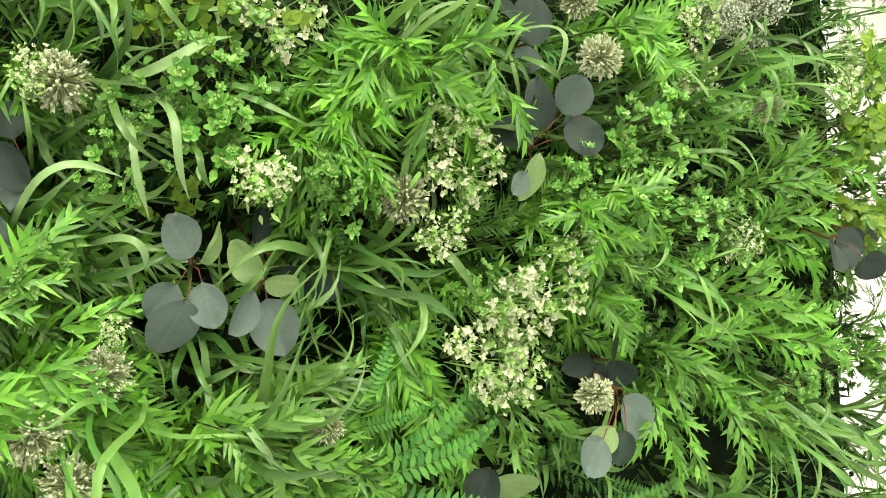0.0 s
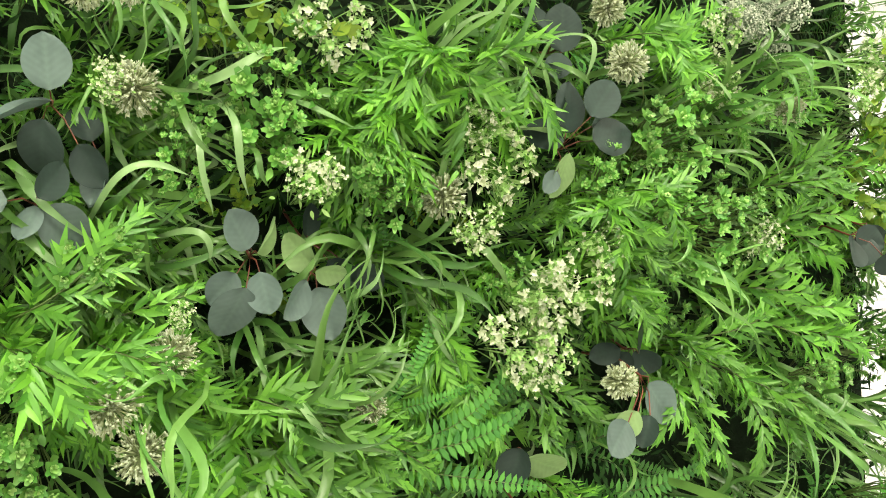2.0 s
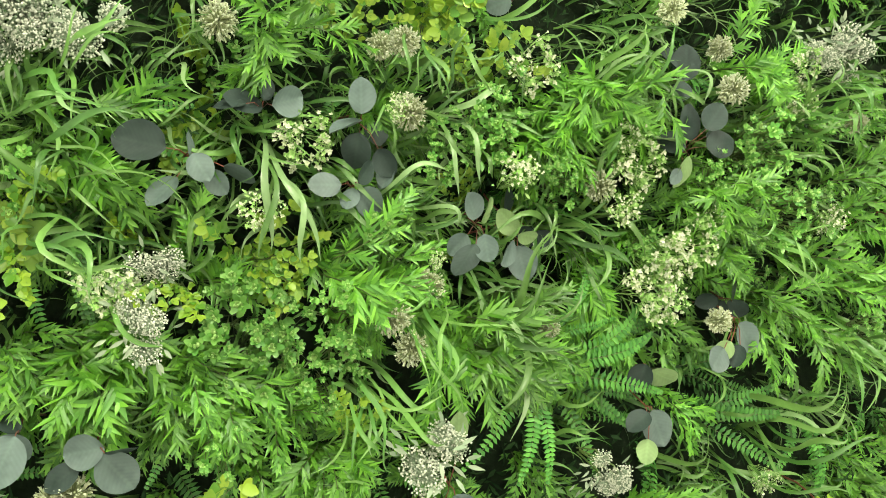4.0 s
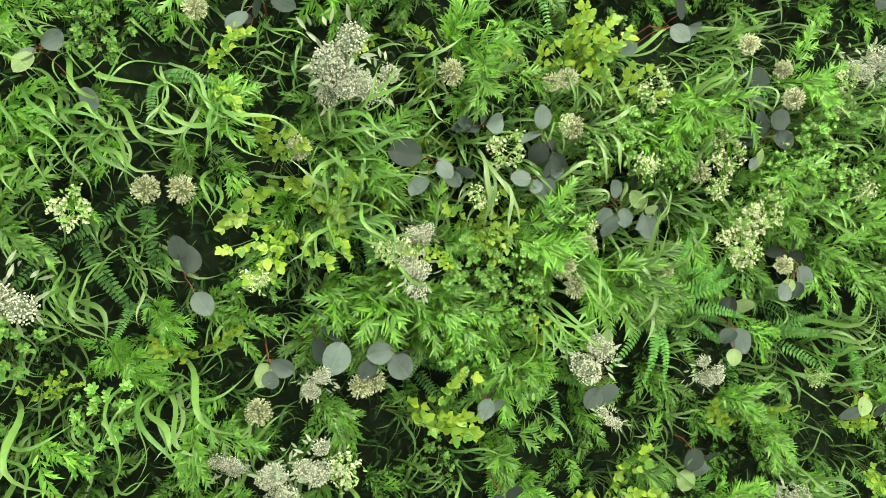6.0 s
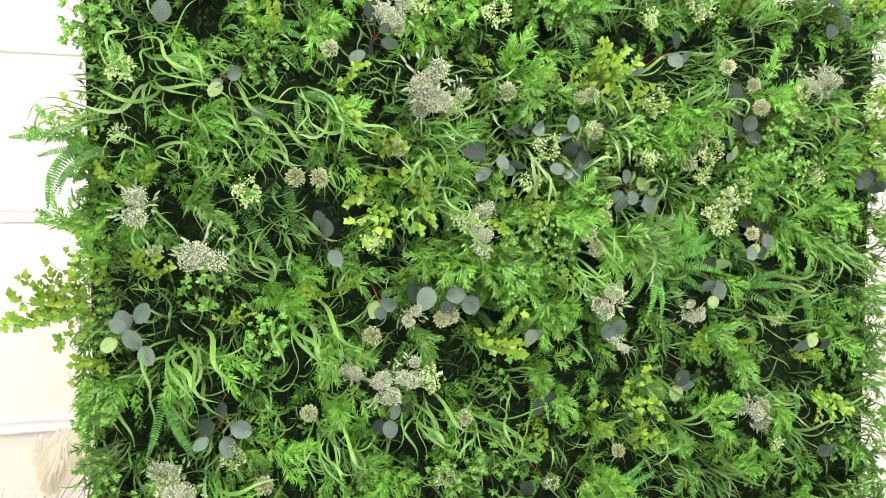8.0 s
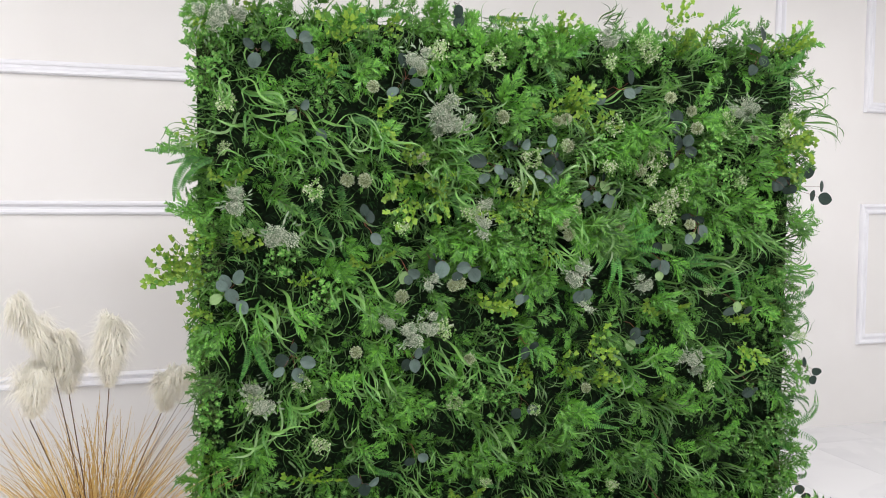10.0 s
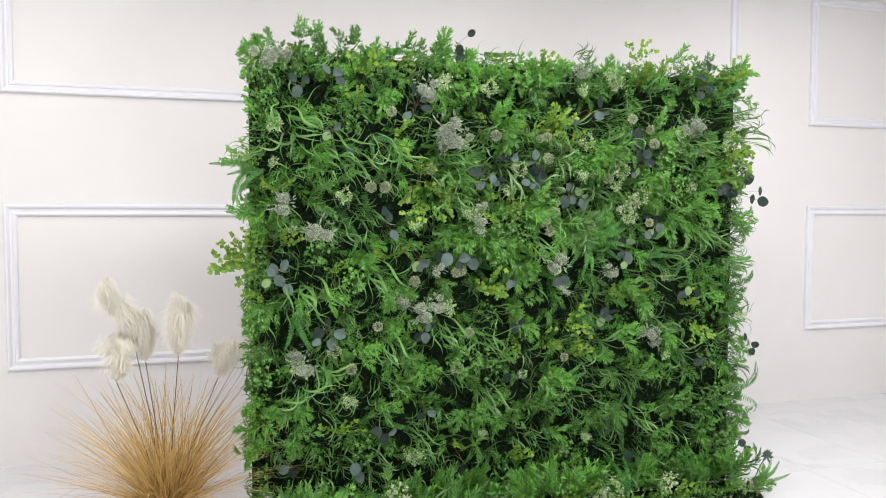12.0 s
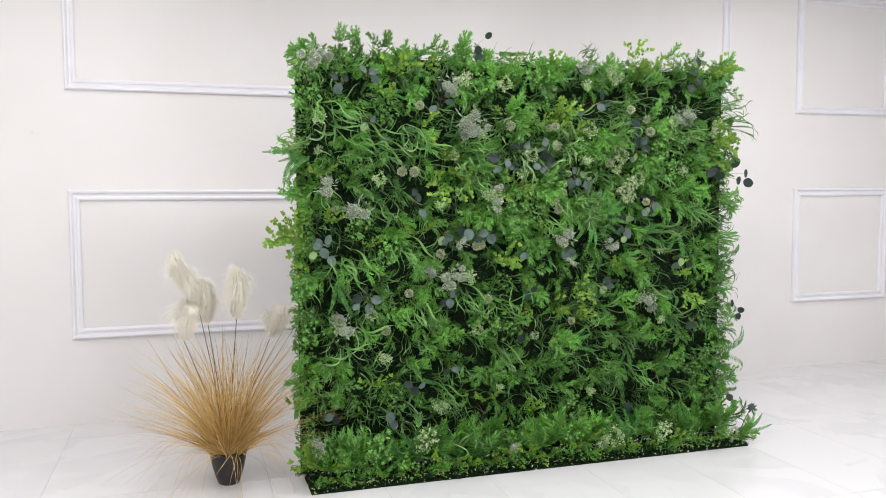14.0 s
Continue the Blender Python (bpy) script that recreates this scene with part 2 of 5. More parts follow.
floor = slab("floor", (X0, Y0, -0.1, X1, Y1, -0.004), GROUT, "floor of large polished white marble-look tiles", "floor")

for lx, ly in LAMPS:
    lamp_thing = thing("ceiling_light", (lx, ly, CEIL), "white rectangular light panel on the ceiling", "ceiling light", "ceiling lights")
    s = Shape()
    for a in ((-0.62, -0.32, -0.03, 0.62, -0.29, 0), (-0.62, 0.29, -0.03, 0.62, 0.32, 0), (-0.62, -0.29, -0.03, -0.59, 0.29, 0), (0.59, -0.29, -0.03, 0.62, 0.29, 0)):
        s.box(*a)
    part("frame", flat(s.mesh("light_frame", TRIM)), lamp_thing)
    s = Shape()
    s.box(-0.588, -0.288, -0.018, 0.588, 0.288, -0.002)
    part("diffuser", flat(s.mesh("light_diffuser", LAMPFACE)), lamp_thing)


def moulding(name, x0, z0, x1, z1):
    """A picture-frame moulding with two beads, mitred at the corners, standing off the back wall."""
    prof = [(0, 0), (0, 0.010), (0.005, 0.017), (0.014, 0.021), (0.024, 0.019), (0.029, 0.012), (0.043, 0.011), (0.048, 0.018),
            (0.056, 0.028), (0.066, 0.029), (0.073, 0.022), (0.076, 0.010), (0.076, 0)]
    s = Shape()
    for cx, cz, dx, dz in ((x0, z0, 1, 1), (x1, z0, -1, 1), (x1, z1, -1, -1), (x0, z1, 1, -1)):
        for d, h in prof:
            s.v.append(Vector((cx + dx * (0.076 - d), Y1 - h, cz + dz * (0.076 - d))))
    n = len(prof)
    for c in range(4):
        a, b = c * n, (c + 1) % 4 * n
        for i in range(n - 1):
            s.f.append((a + i, b + i, b + i + 1, a + i + 1))
            s.m.append(0)
    me = flat(s.mesh("moulding", TRIM))
    return tagged(new(name, me), "white painted double-bead moulding framing a wall panel", "moulding", "wall mouldings", "structure")


moulding("trim_1", -2.878, 0.612, 2.505, 1.660)
moulding("trim_2", -2.878, 2.348, 2.505, 3.42)
moulding("trim_3", 3.222, 0.612, 4.305, 1.667)
moulding("trim_4", 3.222, 2.345, 4.305, 3.42)


# ---- sprigs: grow up along z about the origin, with their root behind at +y and their face towards -y ----
FACE = Vector((0, -1, 0))


def stem_points(length, swing, root=0.12, bow=0.04, n=7, sag=0.0):
    """From the root behind, up and outwards; swing turns it sideways in radians."""
    pts = []
    for i in range(n):
        q = i / (n - 1)
        w = swing * (0.6 + 0.5 * q)
        pts.append(Vector((math.sin(w) * length * q, root * (1 - q) ** 1.6 - bow * math.sin(math.pi * q) + sag * q * q, (math.cos(w) * q - 0.48) * length)))
    return pts


def along(pts, q):
    x = min(q, 0.9999) * (len(pts) - 1)
    i = int(x)
    return pts[i].lerp(pts[i + 1], x - i), (pts[i + 1] - pts[i]).normalized()


def willow_mesh():
    """Feathered sprays: pairs of broad pointed leaflets, most with a sharp side tooth."""
    s = Shape()
    for k in range(3):
        L = rnd(0.13, 0.20)
        pts = stem_points(L, rnd(-0.8, 0.8), 0.12, rnd(0.01, 0.08), sag=rnd(-0.03, 0.05))
        s.tube(pts, 0.0017, 0.5, 3, 1)
        n = 10
        for i in range(n):
            q = 0.16 + 0.84 * i / (n - 1)
            p, d = along(pts, q)
            for sg in (-1, 1):
                side = d.cross(FACE).normalized() * sg
                a = math.radians(rnd(32, 60)) * (1 - 0.6 * q)
                w = (d * math.cos(a) + side * math.sin(a) + FACE * rnd(-0.2, 0.45)).normalized()
                nrm = (FACE + jig(0.45)).normalized()
                ll, ww = rnd(0.034, 0.056) * (1.12 - 0.4 * q), rnd(0.0066, 0.0094)
                bend = rnd(-0.1, 0.6)
                s.leaf(p, w, nrm, ll, ww, bend, (0.2, 0.9, 1.0, 0.55, 0.03), 0.3)
                for flank in (-1, 1):
                    out = w.cross(nrm).normalized() * flank
                    u = rnd(0.30, 0.52)
                    s.leaf(p + w * ll * u - nrm * bend * ll * u * u, (w + out * rnd(0.5, 0.85)).normalized(), nrm, ll * rnd(0.30, 0.46), ww * 0.6, bend, (0.9, 0.9, 0.03), 0.2)
    return s.mesh("willow_spray", G_WILLOW, STEM_GREEN)


def toothed_leaf(s, base, d, nrm, length, slot=0):
    """A soft strap-like leaf, cut along both edges into sharp forward-pointing lobes."""
    bend = rnd(0.0, 0.5)
    s.leaf(base, d, nrm, length, length * 0.125, bend, (0.35, 0.85, 1.0, 0.8, 0.03), 0.2, slot)
    side = d.cross(nrm).normalized()
    for q, size in ((0.12, 0.46), (0.30, 0.50), (0.50, 0.42), (0.70, 0.28)):
        for sg in (-1, 1):
            w = (d * 0.82 + side * sg * rnd(0.42, 0.72)).normalized()
            u = q + rnd(-0.05, 0.05)
            s.leaf(base + d * length * u - nrm * bend * length * u * u, w, (nrm + jig(0.2)).normalized(), length * size * rnd(0.75, 1.2), length * 0.085, rnd(-0.1, 0.5), (0.8, 1.0, 0.6, 0.03), 0.2, slot)


def fern_mesh():
    """Drooping bunch of lobed leaves."""
    s = Shape()
    for k in range(3):
        L = rnd(0.11, 0.17)
        pts = stem_points(L, rnd(-0.9, 0.9), 0.12, rnd(0.01, 0.09))
        s.tube(pts, 0.0016, 0.5, 3, 1)
        n = 5
        for i in range(n):
            q = 0.22 + 0.78 * i / (n - 1)
            p, d = along(pts, q)
            for sg in ((-1, 1) if i < n - 1 else (0, 0.5)):
                a = math.radians(rnd(22, 50)) * sg
                w = (d * math.cos(a) + d.cross(FACE).normalized() * math.sin(a) + FACE * rnd(-0.15, 0.45)).normalized()
                toothed_leaf(s, p, w, (FACE + jig(0.5)).normalized(), rnd(0.055, 0.085))
    return s.mesh("fern_spray", G_FERN, STEM_GREEN)


def grass_mesh():
    """Loose curly ribbons that arch out and fall, wide in the middle and drawn out to a point."""
    s = Shape()
    for k in range(R.choice((8, 9, 11))):
        L = rnd(0.13, 0.25)
        sw = rnd(-0.75, 0.75)
        curl = rnd(-1.2, 1.2)
        waves, ph, amp = rnd(0.7, 1.5), rnd(0, 6.28), rnd(0.003, 0.014)
        n = 14
        rise = rnd(0.02, 0.12)
        ox, oz = rnd(-0.03, 0.03), rnd(-0.03, 0.03)
        pts, sides = [], []
        x = z = 0.0
        for i in range(n):
            q = i / (n - 1)
            h = sw + curl * q + 0.6 * math.sin(ph + waves * 6.28 * q)
            x += math.sin(h) * L / n
            z += math.cos(h) * L / n
            pts.append(Vector((x + ox, 0.12 * (1 - q) ** 1.6 - rise * math.sin(math.pi * q * 0.85) + amp * math.cos(ph + waves * 7 * q), z - 0.42 * L + oz)))
            tw = 0.8 * math.sin(ph + 4 * q)
            sides.append(Vector((math.cos(h) * math.cos(tw), math.sin(tw), -math.sin(h) * math.cos(tw))))
        w = R.choice((0.0020, 0.0026, 0.0032, 0.0038, 0.0046, 0.0054))
        s.ribbon(pts, sides, [w * (0.45 + 0.6 * math.sin(math.pi * min(1.0, i / (n - 1) + 0.1))) * (1 if i < n - 4 else (0.85, 0.62, 0.36, 0.04)[i - n + 4]) for i in range(n)], 0.45, slot=1 if w > 0.003 and R.random() < 0.2 else 0)
    return s.mesh("grass_tuft", G_GRASS, G_PALE)


def frond_mesh():
    s = Shape()
    for k in range(4):
        L = rnd(0.22, 0.30)
        pts = stem_points(L, rnd(-0.6, 0.6), 0.11, rnd(0.02, 0.06), 9, 0.03)
        s.tube(pts, 0.0013, 0.4, 3, 1)
        n = 25
        for i in range(n):
            q = 0.12 + 0.88 * i / (n - 1)
            p, d = along(pts, q)
            for sg in (-1, 1):
                w = (d * 0.35 + d.cross(FACE).normalized() * sg + FACE * 0.15).normalized()
                s.leaf(p, w, (FACE + jig(0.25)).normalized(), 0.022 * (1.05 - 0.8 * q ** 2), 0.0078, 0.15, (0.6, 1.0, 0.06))
    return s.mesh("fern_frond", G_FROND, STEM_GREEN)


def rosette(s, c, nrm, r, slot, tip):
    """A small fleshy rosette with a knot of pale buds in the middle."""
    a = nrm.orthogonal().normalized()
    b = nrm.cross(a)
    for ring, (n, lean, size) in enumerate(((6, 0.3, 1.0), (4, 1.0, 0.75))):
        for i in range(n):
            q = 6.283 * (i + 0.5 * ring) / n + rnd(-0.25, 0.25)
            d = (a * math.cos(q) + b * math.sin(q) + nrm * lean).normalized()
            s.leaf(c, d, (nrm - d * 0.3).normalized(), r * size * rnd(0.85, 1.15), r * 0.66 * size, -0.2, (0.45, 1.0, 0.45), 0.2, slot if ring == 0 else R.choice((slot, tip)))
    for i in range(6):
        s.bead(c + nrm * r * rnd(0.35, 0.6) + (a * rnd(-1, 1) + b * rnd(-1, 1)) * r * 0.32, r * rnd(0.10, 0.17), tip)


def sedum_mesh():
    s = Shape()
    for k in range(26):
        q, rr = rnd(0, 6.283), 0.075 * math.sqrt(rnd(0.0, 1))
        c = Vector((math.cos(q) * rr, rnd(-0.035, 0.035) + 4 * rr * rr, math.sin(q) * rr * 1.1))
        nrm = (Vector((c.x * 7, -1, c.z * 7 + 0.25)) + jig(0.35)).normalized()
        s.tube([Vector((c.x * 0.2, 0.11, c.z * 0.3 - 0.03)), Vector((c.x * 0.7, 0.06, c.z * 0.7 - 0.01)), c], 0.0013, 0.8, 3, 2)
        rosette(s, c, nrm, R.choice((0.008, 0.010, 0.013, 0.017)), 0, 1)
    for k in range(14):
        c = Vector((rnd(-0.06, 0.06), rnd(0.02, 0.07), rnd(-0.07, 0.05)))
        s.leaf(c, (Vector((c.x * 8, -0.5, c.z * 8)) + jig(0.5)).normalized(), (FACE + jig(0.5)).normalized(), rnd(0.018, 0.028), 0.012, 0.1)
    return s.mesh("sedum_sprig", G_SEDUM, G_SEDUM_TIP, STEM_GREEN)


def ball_mesh():
    """A loose round seed head: tan spokes of uneven length, each ending in a split cream tip."""
    s = Shape()
    c = Vector((0, -0.005, 0))
    s.tube([Vector((0.01, 0.13, -0.04)), Vector((0.005, 0.06, -0.025)), c], 0.002, 0.8, 4, 2)
    R0 = rnd(0.026, 0.030)
    for i in range(200):
        z = 1 - 2 * (i + 0.5) / 200
        q = i * 2.39996
        d = Vector((math.cos(q) * math.sqrt(1 - z * z), math.sin(q) * math.sqrt(1 - z * z), z)) + jig(0.2)
        d.normalize()
        r = R0 * rnd(0.68, 1.08)
        s.tube([c + d * 0.004, c + d * r], 0.0006, 1.3, 3, 0)
        s.bead(c + d * r, rnd(0.0013, 0.0021), 1)
        for k in range(2):
            s.leaf(c + d * r * 0.82, (d + jig(0.45)).normalized(), d.orthogonal().normalized(), R0 * rnd(0.2, 0.34), 0.0028, 0.1, (0.5, 1.0, 0.15), 0.3, 1 if R.random() < 0.85 else 0)
    return s.mesh("allium_ball", BUFF, CREAM, STEM_GREEN)


def floret(s, c, nrm, r, slot):
    """A ragged little flower with five uneven petals."""
    a = nrm.orthogonal().normalized()
    b = nrm.cross(a)
    o = rnd(0, 6)
    for i in range(5):
        q = o + 6.283 * i / 5 + rnd(-0.3, 0.3)
        d = (a * math.cos(q) + b * math.sin(q) + nrm * rnd(0.1, 1.3)).normalized()
        s.leaf(c, d, (nrm + jig(0.3)).normalized(), r * rnd(0.7, 1.25), r * 0.68, rnd(-0.4, 0.3), (0.4, 1.0, 0.95, 0.3), 0.3, slot)


def blossom_mesh():
    s = Shape()
    for k in range(12):
        q, rr = rnd(0, 6.283), 0.058 * math.sqrt(rnd(0, 1))
        hub = Vector((math.cos(q) * rr, rnd(0.01, 0.04), math.sin(q) * rr))
        s.tube([Vector((hub.x * 0.2, 0.12, hub.z * 0.2 - 0.03)), hub], 0.0012, 0.8, 3, 2)
        for i in range(12):
            c = hub + Vector((rnd(-0.019, 0.019), rnd(-0.045, -0.008), rnd(-0.019, 0.019)))
            s.tube([hub, (hub + c) / 2 + jig(0.006), c], 0.0006, 0.9, 3, 2)
            floret(s, c, (Vector((0, -1, 0.2)) + (c - hub) * 20 + jig(0.4)).normalized(), R.choice((0.0035, 0.0045, 0.0055, 0.0065, 0.0085)), 0 if R.random() < 0.62 else 2)
    for k in range(16):
        c = Vector((rnd(-0.05, 0.05), rnd(0.0, 0.06), rnd(-0.06, 0.05)))
        s.leaf(c, (Vector((c.x * 9, -0.4, c.z * 9)) + jig(0.6)).normalized(), (FACE + jig(0.5)).normalized(), rnd(0.014, 0.026), 0.008, 0.1, slot=2)
    return s.mesh("blossom_sprig", CREAM, STEM_GREEN, G_SEDUM_TIP)


def corymb_mesh():
    s = Shape()
    for k in range(R.choice((4, 5, 6))):
        c = Vector((rnd(-0.048, 0.048), rnd(-0.02, 0.02), rnd(-0.034, 0.034)))
        s.tube([Vector((c.x * 0.2, 0.12, c.z * 0.2 - 0.03)), c + Vector((0, 0.03, 0)), c], 0.002, 0.8, 4, 2)
        R0 = rnd(0.020, 0.029)
        for i in range(230):
            z = 1 - 1.3 * (i + 0.5) / 230
            q = i * 2.39996
            d = Vector((math.cos(q) * math.sqrt(1 - z * z), -z, math.sin(q) * math.sqrt(1 - z * z)))
            p = c + Vector((d.x, d.y * 0.6, d.z)) * R0 * rnd(0.72, 1.08)
            s.bead(p + jig(0.004), rnd(0.0012, 0.0024), 0 if R.random() < 0.75 else 1)
            if i % 4 == 0:
                s.tube([c + d * 0.004, p], 0.0007, 1, 3, 1)
    for k in range(26):
        c = Vector((rnd(-0.055, 0.055), rnd(-0.030, 0.03), rnd(-0.055, 0.045)))
        d = (Vector((c.x * 14, -0.35, c.z * 14)) + jig(0.5)).normalized()
        s.leaf(c, d, (FACE + jig(0.4)).normalized(), rnd(0.018, 0.032), 0.007, 0.1, slot=1)
    return s.mesh("corymb_sprig", WHITE, GREY_LEAF, STEM_GREEN)


def ivy_mesh():
    s = Shape()
    for k in range(4):
        L = rnd(0.12, 0.18)
        pts = stem_points(L, rnd(-0.8, 0.8), 0.11, rnd(0.0, 0.05))
        s.tube(pts, 0.0015, 0.6, 3, 1)
        for i in range(9):
            p, d = along(pts, 0.3 + 0.7 * i / 8)
            a = rnd(-1.2, 1.2)
            w = (d * math.cos(a) + d.cross(FACE).normalized() * math.sin(a) + FACE * rnd(0.1, 0.5)).normalized()
            nrm = (FACE + jig(0.45)).normalized()
            p = p + w * 0.006
            L2 = rnd(0.017, 0.030)
            side = w.cross(nrm).normalized()
            s.leaf(p, w, nrm, L2, L2 * 0.62, 0.1, (0.3, 0.8, 1.0, 0.9, 0.2))
            for sg in (-1, 1):
                s.leaf(p + w * L2 * 0.2, (w * 0.5 + side * sg).normalized(), nrm, L2 * 0.62, L2 * 0.45, 0.1, (0.4, 0.9, 1.0, 0.25))
    return s.mesh("ivy_sprig", G_IVY, STEM_GREEN)


KINDS = {}
for kind_name, maker, count in (("willow_spray", willow_mesh, 5), ("fern_spray", fern_mesh, 5), ("grass_tuft", grass_mesh, 6), ("fern_frond", frond_mesh, 3),
                                ("sedum_sprig", sedum_mesh, 4), ("allium_ball", ball_mesh, 3), ("blossom_sprig", blossom_mesh, 4),
                                ("corymb_sprig", corymb_mesh, 4), ("ivy_sprig", ivy_mesh, 4)):
    KINDS[kind_name] = [maker() for _ in range(count)]

# ---- the green wall ----
PX0, PX1, PTOP = -1.50, 1.28, 2.43
HOME = Vector((-0.11, 0.98, 0))
green_wall = thing("green_wall", HOME, "tall freestanding panel densely covered with artificial mixed greenery", "green wall")


def here(x, y, z):
    return Matrix.Translation(Vector((x, y, z)) - HOME)


s = Shape()
s.box(PX0, 0.945, 0.02, PX1, 0.965, PTOP - 0.03)
part("backing_mat", flat(s.mesh("backing_mat", MAT)), green_wall, here(0, 0, 0), "black woven backing mat")
for px in (PX0 + 0.024, PX1 - 0.024):
    s = Shape()
    s.tube([Vector((px, 1.0, 0.0)), Vector((px, 1.0, 2.457))], 0.015, 1.0, 16)
    part("pole", s.mesh("pole", STEEL), green_wall, here(0, 0, 0), "grey steel pole")
    s = Shape()
    s.box(px * 0.97 - 0.03, 0.985, 0.0, px * 0.97 + 0.03, 1.35, 0.012)
    part("foot", flat(s.mesh("foot", STEEL)), green_wall, here(0, 0, 0))
s = Shape()
s.tube([Vector((PX0, 1.0, 2.38)), Vector((PX1, 1.0, 2.38))], 0.016, 1.0, 12)
part("top_bar", s.mesh("top_bar", STEEL), green_wall, here(0, 0, 0), "grey steel crossbar")

# short leaves that cover the backing, near-black to paint in the gaps' shade
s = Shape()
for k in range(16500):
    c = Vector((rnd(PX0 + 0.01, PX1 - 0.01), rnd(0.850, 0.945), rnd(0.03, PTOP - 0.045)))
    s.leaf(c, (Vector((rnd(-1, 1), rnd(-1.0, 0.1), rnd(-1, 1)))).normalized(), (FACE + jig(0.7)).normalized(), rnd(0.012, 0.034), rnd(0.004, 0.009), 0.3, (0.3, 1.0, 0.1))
tagged(part("undergrowth", s.mesh("undergrowth", G_GAP_SHADE), green_wall, here(0, 0, 0), "short green leaves over the backing, gap shade in their colour"), kind="stuff")

TAKEN, FRONT = [], []
LABELS = {"willow_spray": "spray of slender bright green pointed leaves", "fern_spray": "bright green fern spray with lobed leaves", "grass_tuft": "loose tuft of curly green ribbon grass",
          "fern_frond": "deep green fern fronds with small leaflets", "sedum_sprig": "green sedum sprig with pale buds", "allium_ball": "round spiky cream seed head",
          "blossom_sprig": "sprig of tiny cream blossoms", "corymb_sprig": "dense whitish flower heads with pale leaves", "ivy_sprig": "yellow-green ivy sprig"}


def sprig(kind_name, x, z, roll, size, y=None, yaw=0.0, owner=None, tilt=0.0):
    y = rnd(0.775, 0.835) if y is None else y
    tilt = tilt or rnd(-5, 35)
    m = pose(0, 0, 0, tilt, roll, yaw) @ Matrix.Scale(size, 4)
    at = (here(x, y, z) if owner is None else Matrix.Translation(Vector((x, y, z)) - owner.location)) @ m
    return part(kind_name, R.choice(KINDS[kind_name]), owner or green_wall, at, LABELS[kind_name])


FLOWERS = ("corymb_sprig", "blossom_sprig", "allium_ball", "sedum_sprig")


def placed(kind_name, x, z, roll, size):
    """One sprig on the panel's face; greens beside a flower or a eucalyptus leaf sit deeper."""
    TAKEN.append((x, z, 0.11 * size if kind_name in FLOWERS or kind_name == "ivy_sprig" else 0.05))
    yaw = -35.0 if x < PX0 + 0.03 else 35.0 if x > PX1 - 0.03 else 0.0
    if z > 2.38 or x < PX0 + 0.03:
        size *= 0.78
    if roll == 0 and kind_name in FLOWERS:
        roll = rnd(-40, 40)
    if kind_name in FLOWERS:
        y = rnd(0.750, 0.775) if kind_name != "allium_ball" else rnd(0.775, 0.80)
        if kind_name == "blossom_sprig":
            size *= 0.74
        FRONT.append((x, z, (0.045 if kind_name == "allium_ball" else 0.066) * size))
    elif any((x - a) ** 2 + (z - b) ** 2 < r * r for a, b, r in FRONT):
        y = rnd(0.845, 0.875)
    elif kind_name in ("ivy_sprig", "grass_tuft"):
        y = rnd(0.750, 0.79)
    else:
        y = rnd(0.780, 0.840)
    if kind_name in ("fern_spray", "willow_spray"):
        size *= 0.87
    return sprig(kind_name, x, z, roll + rnd(-8, 8), size, y, yaw=yaw)


def willow(x, z, roll, size):
    placed("willow_spray", x, z, roll, size)


def fern(x, z, roll, size):
    placed("fern_spray", x, z, roll, size)


def grass(x, z, roll, size):
    placed("grass_tuft", x, z, roll, size)


def sedum(x, z, roll, size):
    placed("sedum_sprig", x, z, roll, size)


def ball(x, z, roll, size):
    placed("allium_ball", x, z, roll, size)


def blossom(x, z, roll, size):
    placed("blossom_sprig", x, z, roll, size)


def corymb(x, z, roll, size):
    placed("corymb_sprig", x, z, roll, size)


def frond(x, z, roll, size):
    placed("fern_frond", x, z, roll, size)


def ivy(x, z, roll, size):
    placed("ivy_sprig", x, z, roll, size)


def euc_leaf(size, material):
    """A round eucalyptus leaf, its base at the origin, growing along z, facing -y."""
    s = Shape()
    n = 14
    ol = [max(0.05, math.sin(math.pi * (i / n) ** 0.92) ** 0.56) for i in range(n + 1)]
    bow, cup = rnd(-0.16, 0.22), rnd(-0.1, 0.5)
    k = len(s.v)
    for i, o in enumerate(ol):
        q = i / n
        for j in range(-3, 4):
            u = j / 3
            s.v.append(Vector((0.42 * size * o * u, size * (bow * q * q - cup * 0.35 * o * u * u + 0.012 * math.sin(9 * q + 5 * u) + (0.022 * math.sin(math.pi * q) if j == 0 else 0)), size * q * 1.02)))
    for i in range(n):
        for j in range(6):
            a = k + 7 * i + j
            s.f.append((a, a + 1, a + 8, a + 7))
            s.m.append(0)
    return s.mesh("eucalyptus_leaf", material)


